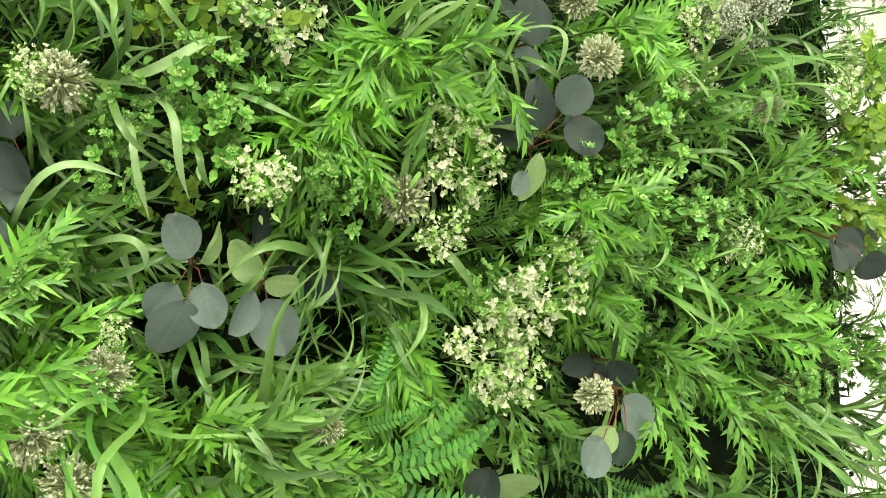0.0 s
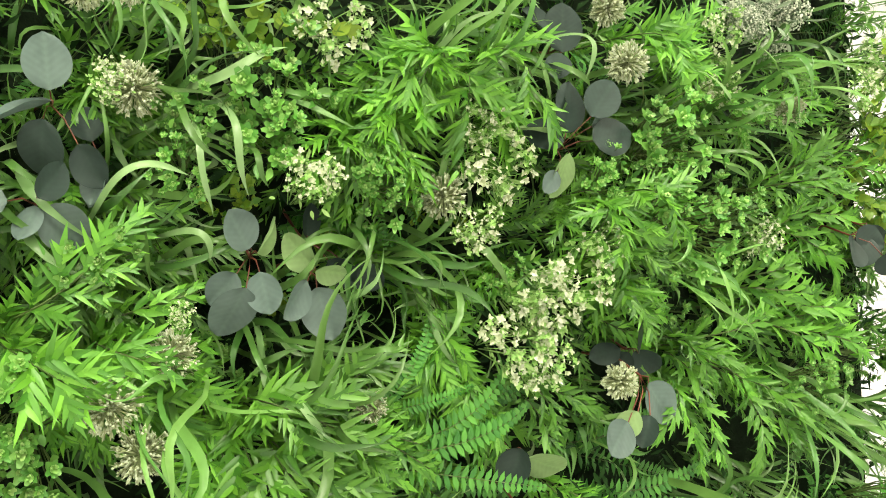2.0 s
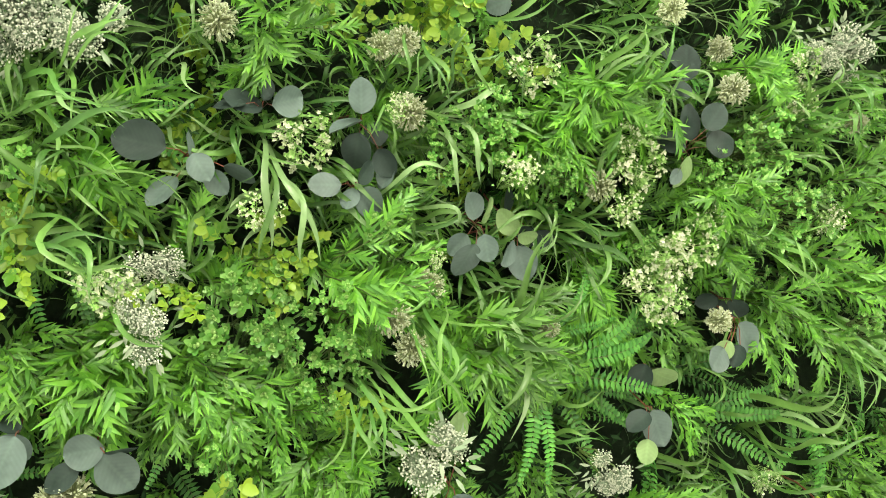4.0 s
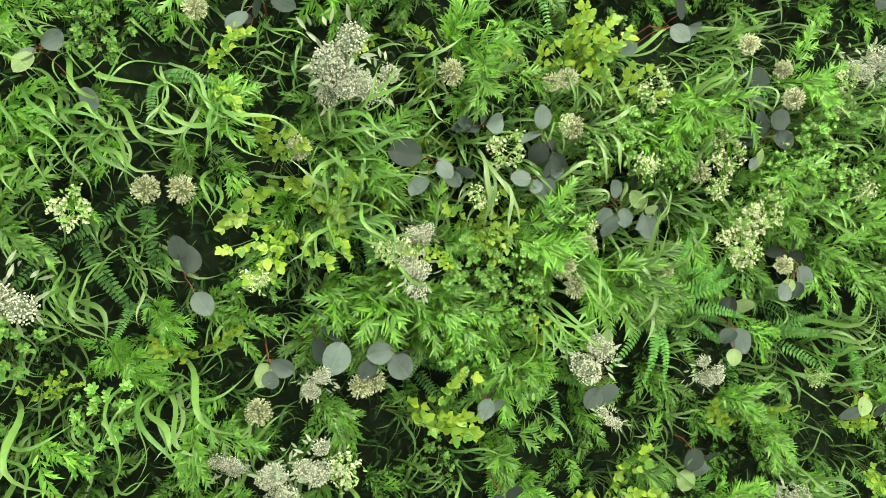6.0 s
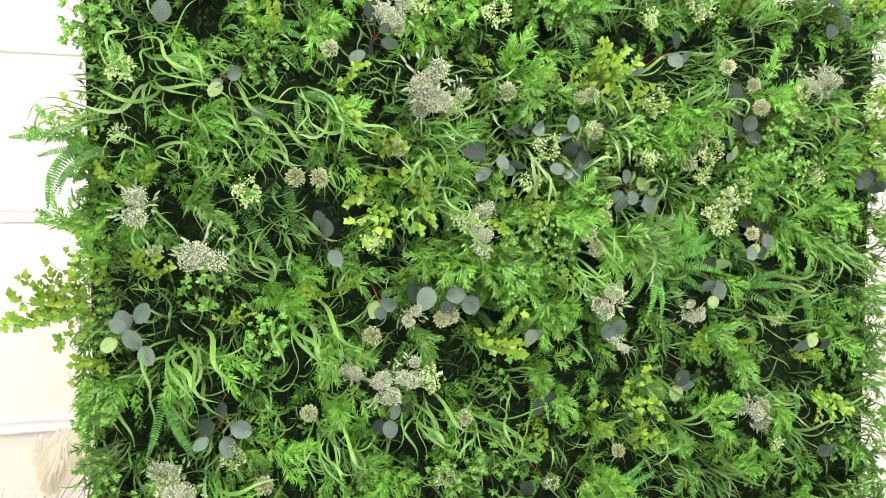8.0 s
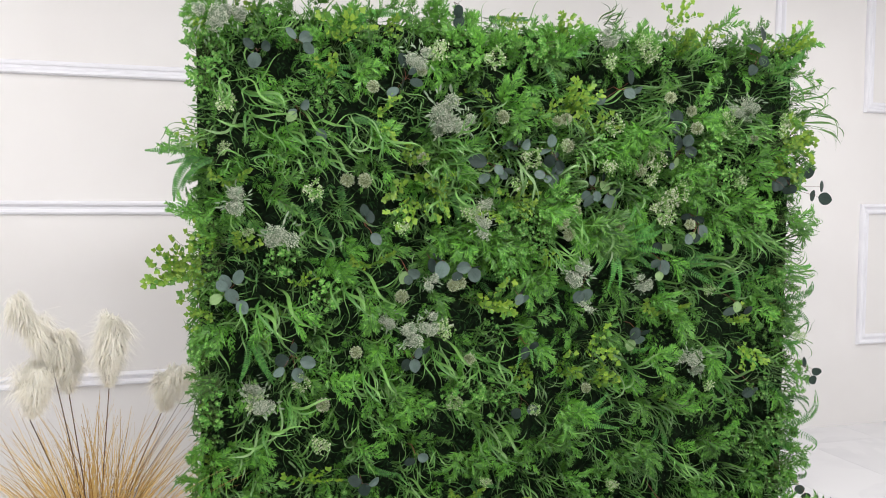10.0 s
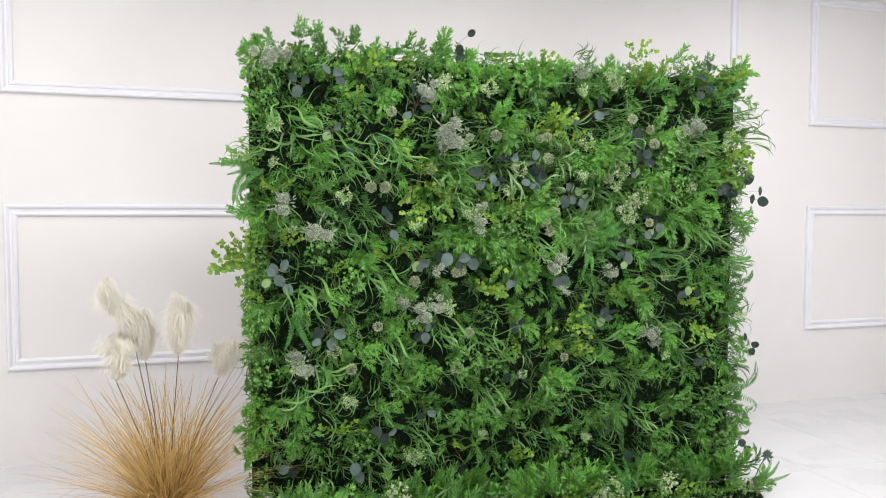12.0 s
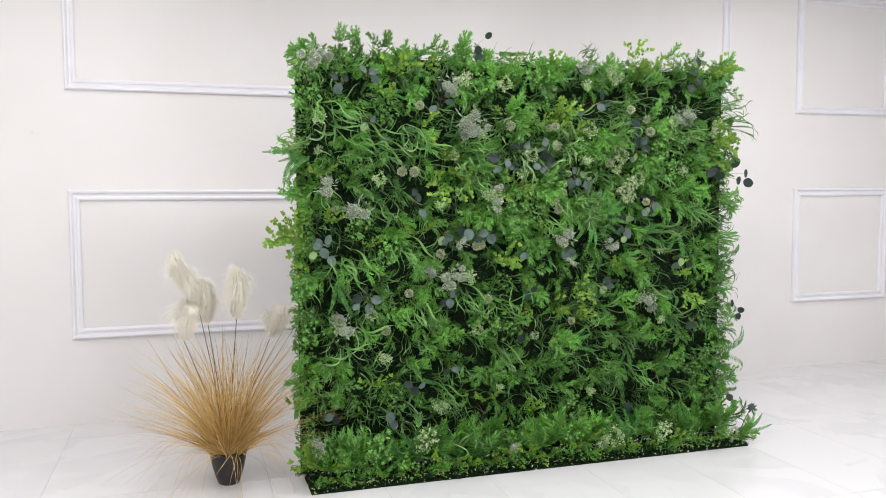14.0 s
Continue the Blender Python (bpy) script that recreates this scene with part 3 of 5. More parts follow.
def eucalyptus(nx, nz, *leaves, y=0.778, red=True):
    """A sprig whose stem forks at (nx, nz); leaves are (x, z, size, turn, tone) about their middles, tone g grey, d
    grey with shade painted in, p pale.
    """
    sp = Shape()
    node = Vector((nx, y + 0.02, nz))
    sp.tube([Vector((nx + rnd(-0.03, 0.03), 0.945, nz + rnd(-0.01, 0.05))), Vector((nx, y + 0.07, nz + 0.02)), node], 0.0022, 0.7, 5, 0)
    made = []
    for lx, lz, size, turn, tone in leaves:
        TAKEN.append((lx, lz, 0.08))
        FRONT.append((lx, lz, 0.095))
        c = Vector((lx, y + rnd(-0.022, 0.012), lz))
        d = Vector((lx - nx, 0, lz - nz))
        d = d.normalized() if d.length > 0.012 else Vector((rnd(-0.5, 0.5), 0, -1)).normalized()
        base = c - d * size * 0.5
        mid = (node + base) / 2 + Vector((0, -0.008, 0.004))
        sp.tube([node, mid, base], 0.0010, 0.8, 4, 0)
        roll = math.degrees(math.atan2(d.x, d.z))
        made.append((base, roll, size, turn, tone))
    twig = part("eucalyptus_sprig", sp.mesh("eucalyptus_stem", STEM_RED if red else STEM_GREEN), green_wall, here(0, 0, 0), "eucalyptus sprig with round grey-green leaves")
    for base, roll, size, turn, tone in made:
        mat = {"g": G_EUC, "d": G_EUC_SHADED, "p": G_EUC_PALE}[tone]
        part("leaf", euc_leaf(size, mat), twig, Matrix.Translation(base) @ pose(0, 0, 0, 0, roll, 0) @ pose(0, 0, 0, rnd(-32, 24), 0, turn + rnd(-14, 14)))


# eucalyptus sprigs
eucalyptus(-0.213, 1.894, (-0.171, 1.906, 0.058, 5, "g"), (-0.210, 1.924, 0.042, 50, "d"), (-0.242, 1.896, 0.060, 30, "d"), (-0.262, 1.898, 0.047, 50, "d"), y=0.765)
eucalyptus(-0.058, 1.887, (-0.063, 1.925, 0.056, 0, "g"), (-0.080, 1.870, 0.057, 62, "g"), (-0.073, 1.837, 0.060, 35, "d"), (-0.020, 1.822, 0.049, 30, "d"), y=0.78)
eucalyptus(-0.070, 1.783, (-0.119, 1.781, 0.051, 15, "g"), (-0.073, 1.761, 0.039, 45, "g"), (-0.043, 1.758, 0.057, -10, "g"), (-0.053, 1.802, 0.043, 50, "d"), y=0.775)
eucalyptus(-0.311, 1.815, (-0.386, 1.835, 0.078, 10, "d"), (-0.300, 1.798, 0.047, 0, "g"), (-0.276, 1.779, 0.044, 20, "g"), (-0.349, 1.761, 0.059, 55, "g"), (-0.307, 1.830, 0.042, 60, "g"), (-0.241, 1.798, 0.051, 62, "g"), y=0.79)
eucalyptus(-0.431, 1.396, (-0.402, 1.361, 0.070, 0, "g"), (-0.449, 1.393, 0.060, 20, "g"), (-0.398, 1.390, 0.042, 55, "d"), (-0.473, 1.355, 0.051, 50, "d"), y=0.775)
eucalyptus(-0.533, 1.418, (-0.546, 1.386, 0.073, 0, "g"), (-0.548, 1.438, 0.052, 50, "d"), y=0.79)
eucalyptus(0.211, 1.715, (0.225, 1.668, 0.061, 8, "g"), (0.180, 1.687, 0.050, -25, "g"), (0.229, 1.710, 0.038, 50, "p"), (0.185, 1.730, 0.051, -52, "p"), y=0.772)
eucalyptus(0.144, 1.733, (0.124, 1.760, 0.050, 10, "g"), (0.113, 1.696, 0.045, 5, "g"), (0.125, 1.667, 0.063, -10, "g"), (0.153, 1.691, 0.048, 20, "g"), (0.170, 1.747, 0.048, 55, "p"), y=0.78)
eucalyptus(0.221, 1.755, (0.224, 1.779, 0.043, 30, "d"), (0.262, 1.716, 0.044, 40, "d"), (0.298, 1.710, 0.047, 20, "d"), y=0.84)
eucalyptus(0.552, 1.878, (0.562, 1.933, 0.069, 20, "d"), (0.598, 1.942, 0.059, -25, "d"), (0.614, 1.894, 0.065, -20, "d"), (0.512, 1.891, 0.054, 15, "d"), (0.547, 1.838, 0.062, -35, "p"), (0.518, 1.829, 0.033, 0, "g"), (0.600, 1.918, 0.035, 50, "g"), (0.496, 1.900, 0.047, 62, "p"), y=0.785)
eucalyptus(0.568, 2.023, (0.569, 2.049, 0.068, -20, "d"), (0.531, 2.055, 0.051, 40, "d"), (0.558, 1.992, 0.044, 30, "d"), y=0.83)
eucalyptus(0.668, 1.574, (0.692, 1.537, 0.065, 0, "g"), (0.618, 1.517, 0.042, 10, "p"), (0.596, 1.501, 0.055, 5, "g"), (0.645, 1.506, 0.043, 45, "d"), y=0.772)
eucalyptus(0.680, 1.606, (0.690, 1.627, 0.054, 62, "g"), (0.643, 1.608, 0.045, 30, "d"), (0.707, 1.590, 0.050, 50, "d"), (0.665, 1.585, 0.044, 40, "d"), y=0.82)
eucalyptus(-0.010, 1.825, (-0.019, 1.805, 0.041, 40, "g"), (-0.026, 1.876, 0.047, 20, "d"), (-0.010, 1.793, 0.029, 55, "g"), y=0.8)
eucalyptus(1.135, 1.794, (1.162, 1.763, 0.063, 10, "d"), (1.104, 1.747, 0.056, 30, "d"), (1.183, 1.732, 0.049, 40, "d"), y=0.8)
eucalyptus(0.492, 1.480, (0.527, 1.461, 0.063, 50, "p"), (0.484, 1.462, 0.055, 30, "d"), y=0.82)
eucalyptus(-1.388, 1.316, (-1.400, 1.355, 0.058, 20, "g"), (-1.352, 1.370, 0.06, 40, "g"), (-1.381, 1.299, 0.065, 10, "g"), (-1.337, 1.259, 0.06, 20, "g"), (-1.439, 1.289, 0.05, 35, "p"), (-1.416, 1.339, 0.05, 0, "g"))
eucalyptus(-1.153, 1.053, (-1.195, 1.038, 0.064, 10, "d"), (-1.094, 1.032, 0.062, 0, "g"), (-1.132, 0.980, 0.060, 0, "g"), (-1.148, 1.085, 0.05, 50, "d"), (-1.201, 0.993, 0.05, 55, "g"))
eucalyptus(-0.687, 1.387, (-0.702, 1.355, 0.055, 30, "p"), (-0.660, 1.371, 0.055, 30, "g"), (-0.687, 1.345, 0.045, 20, "g"))
eucalyptus(-0.582, 1.428, (-0.538, 1.394, 0.060, 0, "g"), (-0.569, 1.405, 0.06, 50, "d"), y=0.79)
eucalyptus(-0.692, 2.157, (-0.706, 2.230, 0.06, 20, "d"), (-0.674, 2.196, 0.05, 40, "g"), (-0.653, 2.141, 0.055, 55, "g"), (-0.747, 2.101, 0.055, 30, "g"))
eucalyptus(-1.276, 2.235, (-1.287, 2.199, 0.062, 0, "g"), (-1.239, 2.256, 0.05, 20, "d"), (-1.312, 2.256, 0.05, 20, "d"))
eucalyptus(-1.124, 2.021, (-1.148, 1.988, 0.05, 20, "p"), (-1.094, 2.034, 0.05, 20, "g"), (-1.144, 2.005, 0.04, 40, "g"), (-1.032, 1.927, 0.05, 30, "g"))
eucalyptus(0.267, 2.157, (0.328, 2.210, 0.07, 10, "d"), (0.294, 2.137, 0.055, 0, "g"), (0.178, 2.104, 0.045, 0, "g"), (0.344, 2.154, 0.05, 50, "g"), (0.323, 2.143, 0.04, 30, "p"))
eucalyptus(-0.855, 1.565, (-0.840, 1.607, 0.065, 20, "d"), (-0.823, 1.513, 0.055, 0, "g"), (-0.871, 1.628, 0.05, 30, "d"))
eucalyptus(-0.196, 1.270, (-0.164, 1.247, 0.05, 10, "g"), (-0.204, 1.254, 0.05, 45, "g"), (-0.175, 1.285, 0.05, 50, "d"))
eucalyptus(0.106, 1.300, (0.122, 1.250, 0.08, 0, "g"), (0.085, 1.253, 0.06, 20, "g"), (0.116, 1.395, 0.055, 20, "p"))
eucalyptus(-0.660, 1.025, (-0.691, 0.995, 0.055, 20, "d"), (-0.639, 1.044, 0.05, 10, "g"), (-0.657, 0.994, 0.056, 0, "g"), (-0.607, 1.051, 0.05, 50, "d"))
eucalyptus(-0.164, 1.060, (-0.170, 1.021, 0.055, 0, "d"), (-0.132, 1.049, 0.05, 20, "d"))
eucalyptus(-0.174, 0.818, (-0.211, 0.761, 0.055, 20, "d"), (-0.139, 0.776, 0.055, 0, "g"))
eucalyptus(0.482, 1.415, (0.498, 1.377, 0.07, 0, "g"), (0.472, 1.337, 0.045, 20, "p"), (0.450, 1.394, 0.05, 40, "d"))
eucalyptus(0.878, 1.214, (0.869, 1.189, 0.052, 20, "p"), (0.846, 1.159, 0.065, 0, "g"), (0.948, 1.161, 0.06, 10, "d"))
eucalyptus(0.372, 1.100, (0.358, 1.084, 0.06, 10, "d"), (0.385, 1.043, 0.06, 0, "g"), (0.340, 1.032, 0.055, 40, "p"), (0.415, 1.079, 0.05, 50, "d"))
eucalyptus(0.987, 0.813, (1.000, 0.779, 0.055, 0, "g"), (0.950, 0.783, 0.055, 30, "d"))
eucalyptus(1.088, 1.773, (1.115, 1.764, 0.06, 10, "d"), (1.064, 1.742, 0.06, 0, "d"), (1.131, 1.720, 0.05, 40, "d"))
eucalyptus(0.975, 2.342, (1.003, 2.319, 0.06, 10, "d"), (0.952, 2.381, 0.07, 30, "d"), (0.997, 2.444, 0.07, 25, "d"), (0.939, 2.274, 0.055, 20, "d"))
eucalyptus(-0.870, 0.513, (-0.859, 0.489, 0.065, 0, "d"), (-0.901, 0.529, 0.06, 30, "d"), (-0.828, 0.528, 0.05, 20, "g"))
eucalyptus(-0.649, 0.622, (-0.678, 0.593, 0.05, 0, "d"), (-0.619, 0.606, 0.05, 20, "g"))
eucalyptus(-1.332, 0.406, (-1.326, 0.366, 0.06, 0, "d"), (-1.365, 0.386, 0.055, 20, "g"))
eucalyptus(-1.017, 0.394, (-1.017, 0.357, 0.065, 0, "g"), (-0.986, 0.310, 0.06, 20, "g"))
eucalyptus(-0.448, 0.337, (-0.447, 0.305, 0.05, 0, "d"), (-0.469, 0.275, 0.04, 20, "d"))
eucalyptus(0.497, 0.321, (0.506, 0.292, 0.06, 10, "d"), (0.529, 0.257, 0.05, 30, "d"))
eucalyptus(1.258, 0.316, (1.266, 0.285, 0.055, 20, "g"), (1.290, 0.253, 0.05, 30, "d"))
eucalyptus(1.276, 0.886, (1.325, 0.867, 0.05, 20, "d"), (1.287, 0.905, 0.05, 30, "d"), (1.309, 0.822, 0.05, 10, "d"))
eucalyptus(1.255, 1.742, (1.382, 1.819, 0.073, 0, "d"), (1.488, 1.752, 0.068, 10, "d"), (1.411, 1.703, 0.067, 0, "d"), (1.483, 1.690, 0.074, -8, "d"), (1.319, 1.797, 0.079, 30, "d"), y=0.92)
eucalyptus(-0.455, 2.487, (-0.397, 2.540, 0.045, 10, "d"), (-0.466, 2.451, 0.055, 50, "d"), (-0.450, 2.409, 0.06, 30, "d"), y=0.84)
eucalyptus(-1.125, 2.277, (-1.093, 2.296, 0.06, 10, "g"), (-1.149, 2.309, 0.055, 50, "g"), (-1.080, 2.259, 0.055, 30, "g"))
eucalyptus(-0.716, 2.099, (-0.704, 2.136, 0.055, 55, "d"), (-0.738, 2.116, 0.05, 40, "d"))

# sprigs of the other plants, where they stand out: flowers first, the greens round them keep back
corymb(0.91, 2.10, 0, 1.10)
corymb(0.85, 2.10, 90, 0.80)
corymb(-0.54, 2.05, 90, 1.30)
corymb(-1.18, 1.53, 150, 1.20)
corymb(-1.36, 1.66, 120, 1.00)
corymb(0.07, 1.35, 160, 1.10)
corymb(0.11, 1.21, 180, 0.60)
corymb(0.63, 0.97, 120, 1.10)
corymb(-0.67, 1.12, 90, 1.00)
corymb(-0.60, 1.17, 60, 0.90)
corymb(-0.78, 1.18, 0, 0.80)
corymb(-0.59, 1.34, 0, 0.70)
corymb(0.37, 1.31, 0, 0.80)
corymb(-1.27, 0.88, 160, 1.10)
corymb(-1.31, 0.94, 0, 0.80)
corymb(-1.46, 2.34, 0, 1.20)
corymb(-1.36, 2.37, 0, 0.90)
corymb(-0.65, 2.25, 90, 1.00)
corymb(0.19, 2.37, 0, 0.80)
corymb(0.67, 0.91, 0, 0.60)
corymb(-0.46, 2.00, 90, 1.00)
corymb(-0.53, 1.98, 90, 1.00)
corymb(-0.37, 1.65, 0, 0.80)
corymb(-0.38, 1.57, 20, 0.90)
blossom(0.23, 2.00, 0, 1.00)
blossom(0.20, 1.82, 0, 0.80)
blossom(0.44, 1.85, 0, 1.10)
blossom(0.41, 1.77, 0, 0.70)
blossom(0.46, 1.64, 0, 1.10)
blossom(0.51, 1.67, 0, 1.20)
blossom(0.51, 1.60, 0, 0.90)
blossom(0.55, 1.71, 0, 1.10)
blossom(0.60, 1.75, 0, 0.60)
blossom(0.80, 2.06, 0, 0.70)
blossom(0.81, 1.99, 0, 0.80)
blossom(0.89, 1.76, 0, 0.70)
blossom(0.07, 1.67, 0, 0.36)
blossom(1.14, 2.05, 0, 1.00)
blossom(1.11, 2.00, 0, 0.70)
blossom(0.41, 1.89, 0, 0.60)
blossom(-0.57, 2.27, 0, 1.10)
blossom(-0.32, 2.26, 0, 1.00)
blossom(-1.07, 1.71, 0, 0.90)
blossom(-0.72, 1.56, 0, 0.70)
blossom(-0.52, 1.14, 0, 0.90)
blossom(-1.12, 0.95, 0, 0.80)
blossom(0.41, 2.32, 0, 1.00)
blossom(0.21, 2.27, 0, 0.80)
blossom(-1.40, 1.86, 0, 0.60)
blossom(0.73, 1.27, 0, 0.60)
blossom(-1.40, 2.04, 0, 0.90)
blossom(0.73, 0.83, 0, 0.60)
blossom(-0.72, 0.39, 0, 1.20)
blossom(-1.30, 0.88, 0, 0.90)
blossom(-1.05, 0.70, 0, 0.90)
blossom(-0.49, 0.83, 0, 0.80)
blossom(-1.32, 1.54, 0, 0.60)
blossom(0.38, 2.37, 0, 0.90)
blossom(-0.13, 0.78, 0, 0.60)
blossom(0.25, 0.41, 0, 0.70)
blossom(1.23, 1.03, 90, 0.70)
blossom(-0.35, 0.48, 0, 0.60)
blossom(-0.15, 1.85, 0, 1.00)
blossom(-0.21, 1.74, 0, 0.70)
blossom(-0.43, 1.62, 0, 1.00)
blossom(-0.38, 1.60, 0, 0.80)
blossom(0.00, 1.91, 0, 0.50)
ball(0.02, 1.91, 0, 1.00)
ball(0.65, 2.00, 0, 1.00)
ball(0.38, 1.81, 0, 1.00)
ball(0.00, 1.58, 0, 1.05)
ball(0.03, 1.53, 0, 1.05)
ball(0.06, 1.63, 0, 0.90)
ball(0.63, 1.57, 0, 0.90)
ball(0.95, 1.96, 0, 0.80)
ball(0.28, 1.56, 0, 0.70)
ball(0.63, 2.08, 0, 0.90)
ball(-0.62, 1.84, 0, 1.00)
ball(-0.86, 1.75, 0, 1.00)
ball(-0.93, 1.75, 0, 1.00)
ball(-0.71, 1.28, 0, 1.00)
ball(-0.83, 2.12, 0, 0.90)
ball(-0.42, 1.01, 0, 1.00)
ball(-1.03, 0.85, 0, 1.00)
ball(0.51, 2.13, 0, 0.90)
ball(-0.90, 1.06, 0, 0.90)
ball(-0.49, 1.32, 0, 0.90)
ball(-0.63, 2.19, 0, 0.80)
ball(0.13, 0.85, 0, 0.80)
ball(-0.01, 1.58, 0, 0.90)
ball(-0.46, 1.33, 0, 1.00)
ball(0.01, 2.02, 0, 0.90)
ball(-0.03, 2.01, 0, 0.80)
ball(-0.28, 2.02, 0, 1.00)
sedum(0.16, 1.93, 0, 1.00)
sedum(0.17, 1.89, 0, 0.80)
sedum(0.09, 1.89, 0, 0.70)
sedum(0.30, 1.81, 0, 0.60)
sedum(0.74, 1.92, 0, 1.10)
sedum(0.71, 1.89, 0, 0.80)
sedum(0.74, 1.78, 0, 1.00)
sedum(0.80, 1.76, 0, 0.90)
sedum(0.87, 1.94, 0, 0.60)
sedum(0.07, 1.84, 0, 0.60)
sedum(0.85, 1.79, 0, 0.80)
sedum(0.95, 1.97, 0, 0.60)
sedum(0.98, 1.54, 0, 0.60)
sedum(0.30, 1.83, 0, 0.50)
sedum(0.61, 1.85, 0, 0.50)
sedum(0.46, 1.71, 0, 0.40)
sedum(-1.02, 2.07, 0, 0.90)
sedum(-1.46, 2.13, 0, 1.00)
sedum(-1.19, 1.43, 0, 0.90)
sedum(-1.01, 1.29, 0, 0.90)
sedum(-0.45, 0.87, 0, 1.20)
sedum(-0.33, 0.83, 0, 1.00)
sedum(-0.10, 2.29, 0, 1.00)
sedum(-1.48, 0.96, 270, 0.90)
sedum(1.12, 0.59, 0, 1.00)
sedum(1.02, 0.82, 0, 1.00)
sedum(-1.47, 2.25, 0, 1.00)
sedum(-1.46, 0.86, 0, 1.00)
sedum(0.14, 0.30, 0, 1.00)
sedum(0.82, 0.21, 0, 0.80)
sedum(-0.97, 0.43, 0, 0.80)
sedum(-1.50, 1.08, 0, 0.90)
sedum(-0.47, 2.29, 0, 1.00)
sedum(1.13, 1.33, 0, 0.90)
sedum(1.14, 0.33, 0, 0.90)
sedum(-0.22, 1.58, 0, 1.00)
sedum(-0.23, 1.53, 0, 1.00)
sedum(-0.17, 1.55, 0, 0.80)
sedum(-0.09, 1.58, 0, 0.70)
sedum(-0.07, 1.54, 0, 0.80)
sedum(-0.11, 1.49, 0, 0.80)
sedum(-0.26, 1.38, 0, 0.70)
sedum(-0.54, 1.76, 0, 0.70)
sedum(-0.01, 1.72, 0, 0.60)
ivy(-1.54, 1.39, 265, 1.3)
ivy(-1.52, 1.35, 290, 1.2)
ivy(-1.53, 1.43, 250, 1.1)
ivy(0.12, 1.99, 20, 0.90)
ivy(0.15, 1.78, 0, 0.50)
ivy(1.14, 1.98, 50, 1.00)
ivy(1.19, 1.94, 70, 0.80)
ivy(1.20, 1.85, 90, 0.90)
ivy(1.14, 1.86, 80, 0.80)
ivy(0.11, 1.99, 0, 0.60)
ivy(1.15, 1.96, 60, 1.00)
ivy(1.19, 1.85, 90, 1.00)
ivy(-0.65, 1.74, 180, 1.20)
ivy(-0.64, 1.64, 180, 1.00)
ivy(-0.69, 1.83, 0, 0.80)
ivy(-0.33, 1.22, 100, 1.20)
ivy(0.06, 2.09, 0, 1.10)
ivy(-0.78, 2.00, 90, 0.80)
ivy(0.49, 1.17, 0, 1.00)
ivy(0.18, 1.04, 90, 1.00)
ivy(0.95, 0.99, 150, 1.00)
ivy(0.93, 1.10, 90, 0.80)
ivy(-1.38, 1.74, 0, 0.70)
ivy(-1.48, 1.49, 270, 1.00)
ivy(-1.12, 1.34, 0, 0.50)
ivy(-0.83, 1.41, 0, 0.80)
ivy(0.59, 2.34, 0, 0.90)
ivy(-1.35, 1.48, 0, 0.80)
ivy(1.16, 2.37, 60, 1.00)
ivy(-0.98, 2.17, 0, 0.70)
ivy(-1.11, 0.54, 0, 1.00)
ivy(-0.17, 0.34, 0, 0.90)
ivy(-0.97, 2.33, 0, 1.00)
ivy(-0.00, 2.40, 0, 1.00)
ivy(0.66, 2.39, 0, 1.00)
ivy(0.52, 2.48, 0, 1.10)
ivy(-1.60, 1.38, 270, 1.40)
ivy(-0.43, 0.42, 0, 0.70)
ivy(0.17, 0.87, 0, 0.90)
ivy(-1.25, 0.34, 0, 0.80)
ivy(-0.27, 2.40, 0, 0.70)
ivy(-0.09, 2.04, 0, 0.70)
ivy(0.03, 2.07, 0, 1.00)
ivy(-0.23, 1.68, 0, 0.80)
ivy(-0.36, 1.69, 0, 0.60)
ivy(-0.55, 1.70, 90, 0.80)
ivy(-0.07, 1.41, 0, 0.60)
ivy(-0.32, 1.63, 180, 0.70)
ivy(-0.14, 1.59, 0, 0.60)
ivy(-0.20, 1.66, 90, 0.70)
ivy(-0.54, 1.74, 0, 0.60)
grass(0.10, 1.95, 95, 1.10)
grass(0.12, 1.87, 165, 1.10)
grass(0.06, 1.94, 80, 0.90)
grass(0.04, 1.81, 80, 0.90)
grass(0.08, 1.76, 95, 0.90)
grass(0.33, 1.73, 195, 1.20)
grass(0.36, 1.70, 185, 1.10)
grass(0.30, 1.68, 190, 1.00)
grass(0.38, 1.75, 100, 1.00)
grass(0.49, 2.00, 180, 1.00)
grass(0.54, 2.00, 165, 0.90)
grass(0.89, 1.98, 185, 1.10)
grass(0.96, 2.03, 160, 1.00)
grass(0.80, 1.90, 190, 0.90)
grass(0.83, 1.95, 80, 0.90)
grass(0.22, 1.56, 110, 1.10)
grass(0.19, 1.64, 100, 1.00)
grass(0.23, 1.60, 105, 1.00)
grass(0.09, 1.64, 190, 1.00)
grass(0.97, 1.47, 170, 1.10)
grass(1.04, 1.49, 165, 1.00)
grass(0.76, 1.71, 160, 0.90)
grass(0.07, 1.98, 190, 0.80)
grass(0.43, 2.03, 40, 0.90)
grass(0.72, 1.98, 80, 0.90)
grass(0.31, 1.76, 60, 0.80)
grass(0.08, 1.55, 180, 1.00)
grass(0.27, 1.62, 95, 0.90)
grass(-1.26, 2.08, 120, 1.20)
grass(-1.30, 1.96, 170, 1.20)
grass(-1.39, 2.10, 180, 1.00)
grass(-1.30, 1.82, 170, 1.00)
grass(-1.10, 1.93, 170, 1.10)
grass(-1.02, 1.90, 150, 1.20)
grass(-0.97, 1.82, 150, 1.00)
grass(-1.18, 1.79, 200, 0.90)
grass(-0.78, 1.89, 180, 1.00)
grass(-0.88, 1.94, 170, 0.90)
grass(-0.88, 1.27, 165, 1.30)
grass(-1.02, 1.09, 120, 0.90)
grass(-1.22, 1.20, 180, 1.40)
grass(-1.24, 1.08, 180, 1.10)
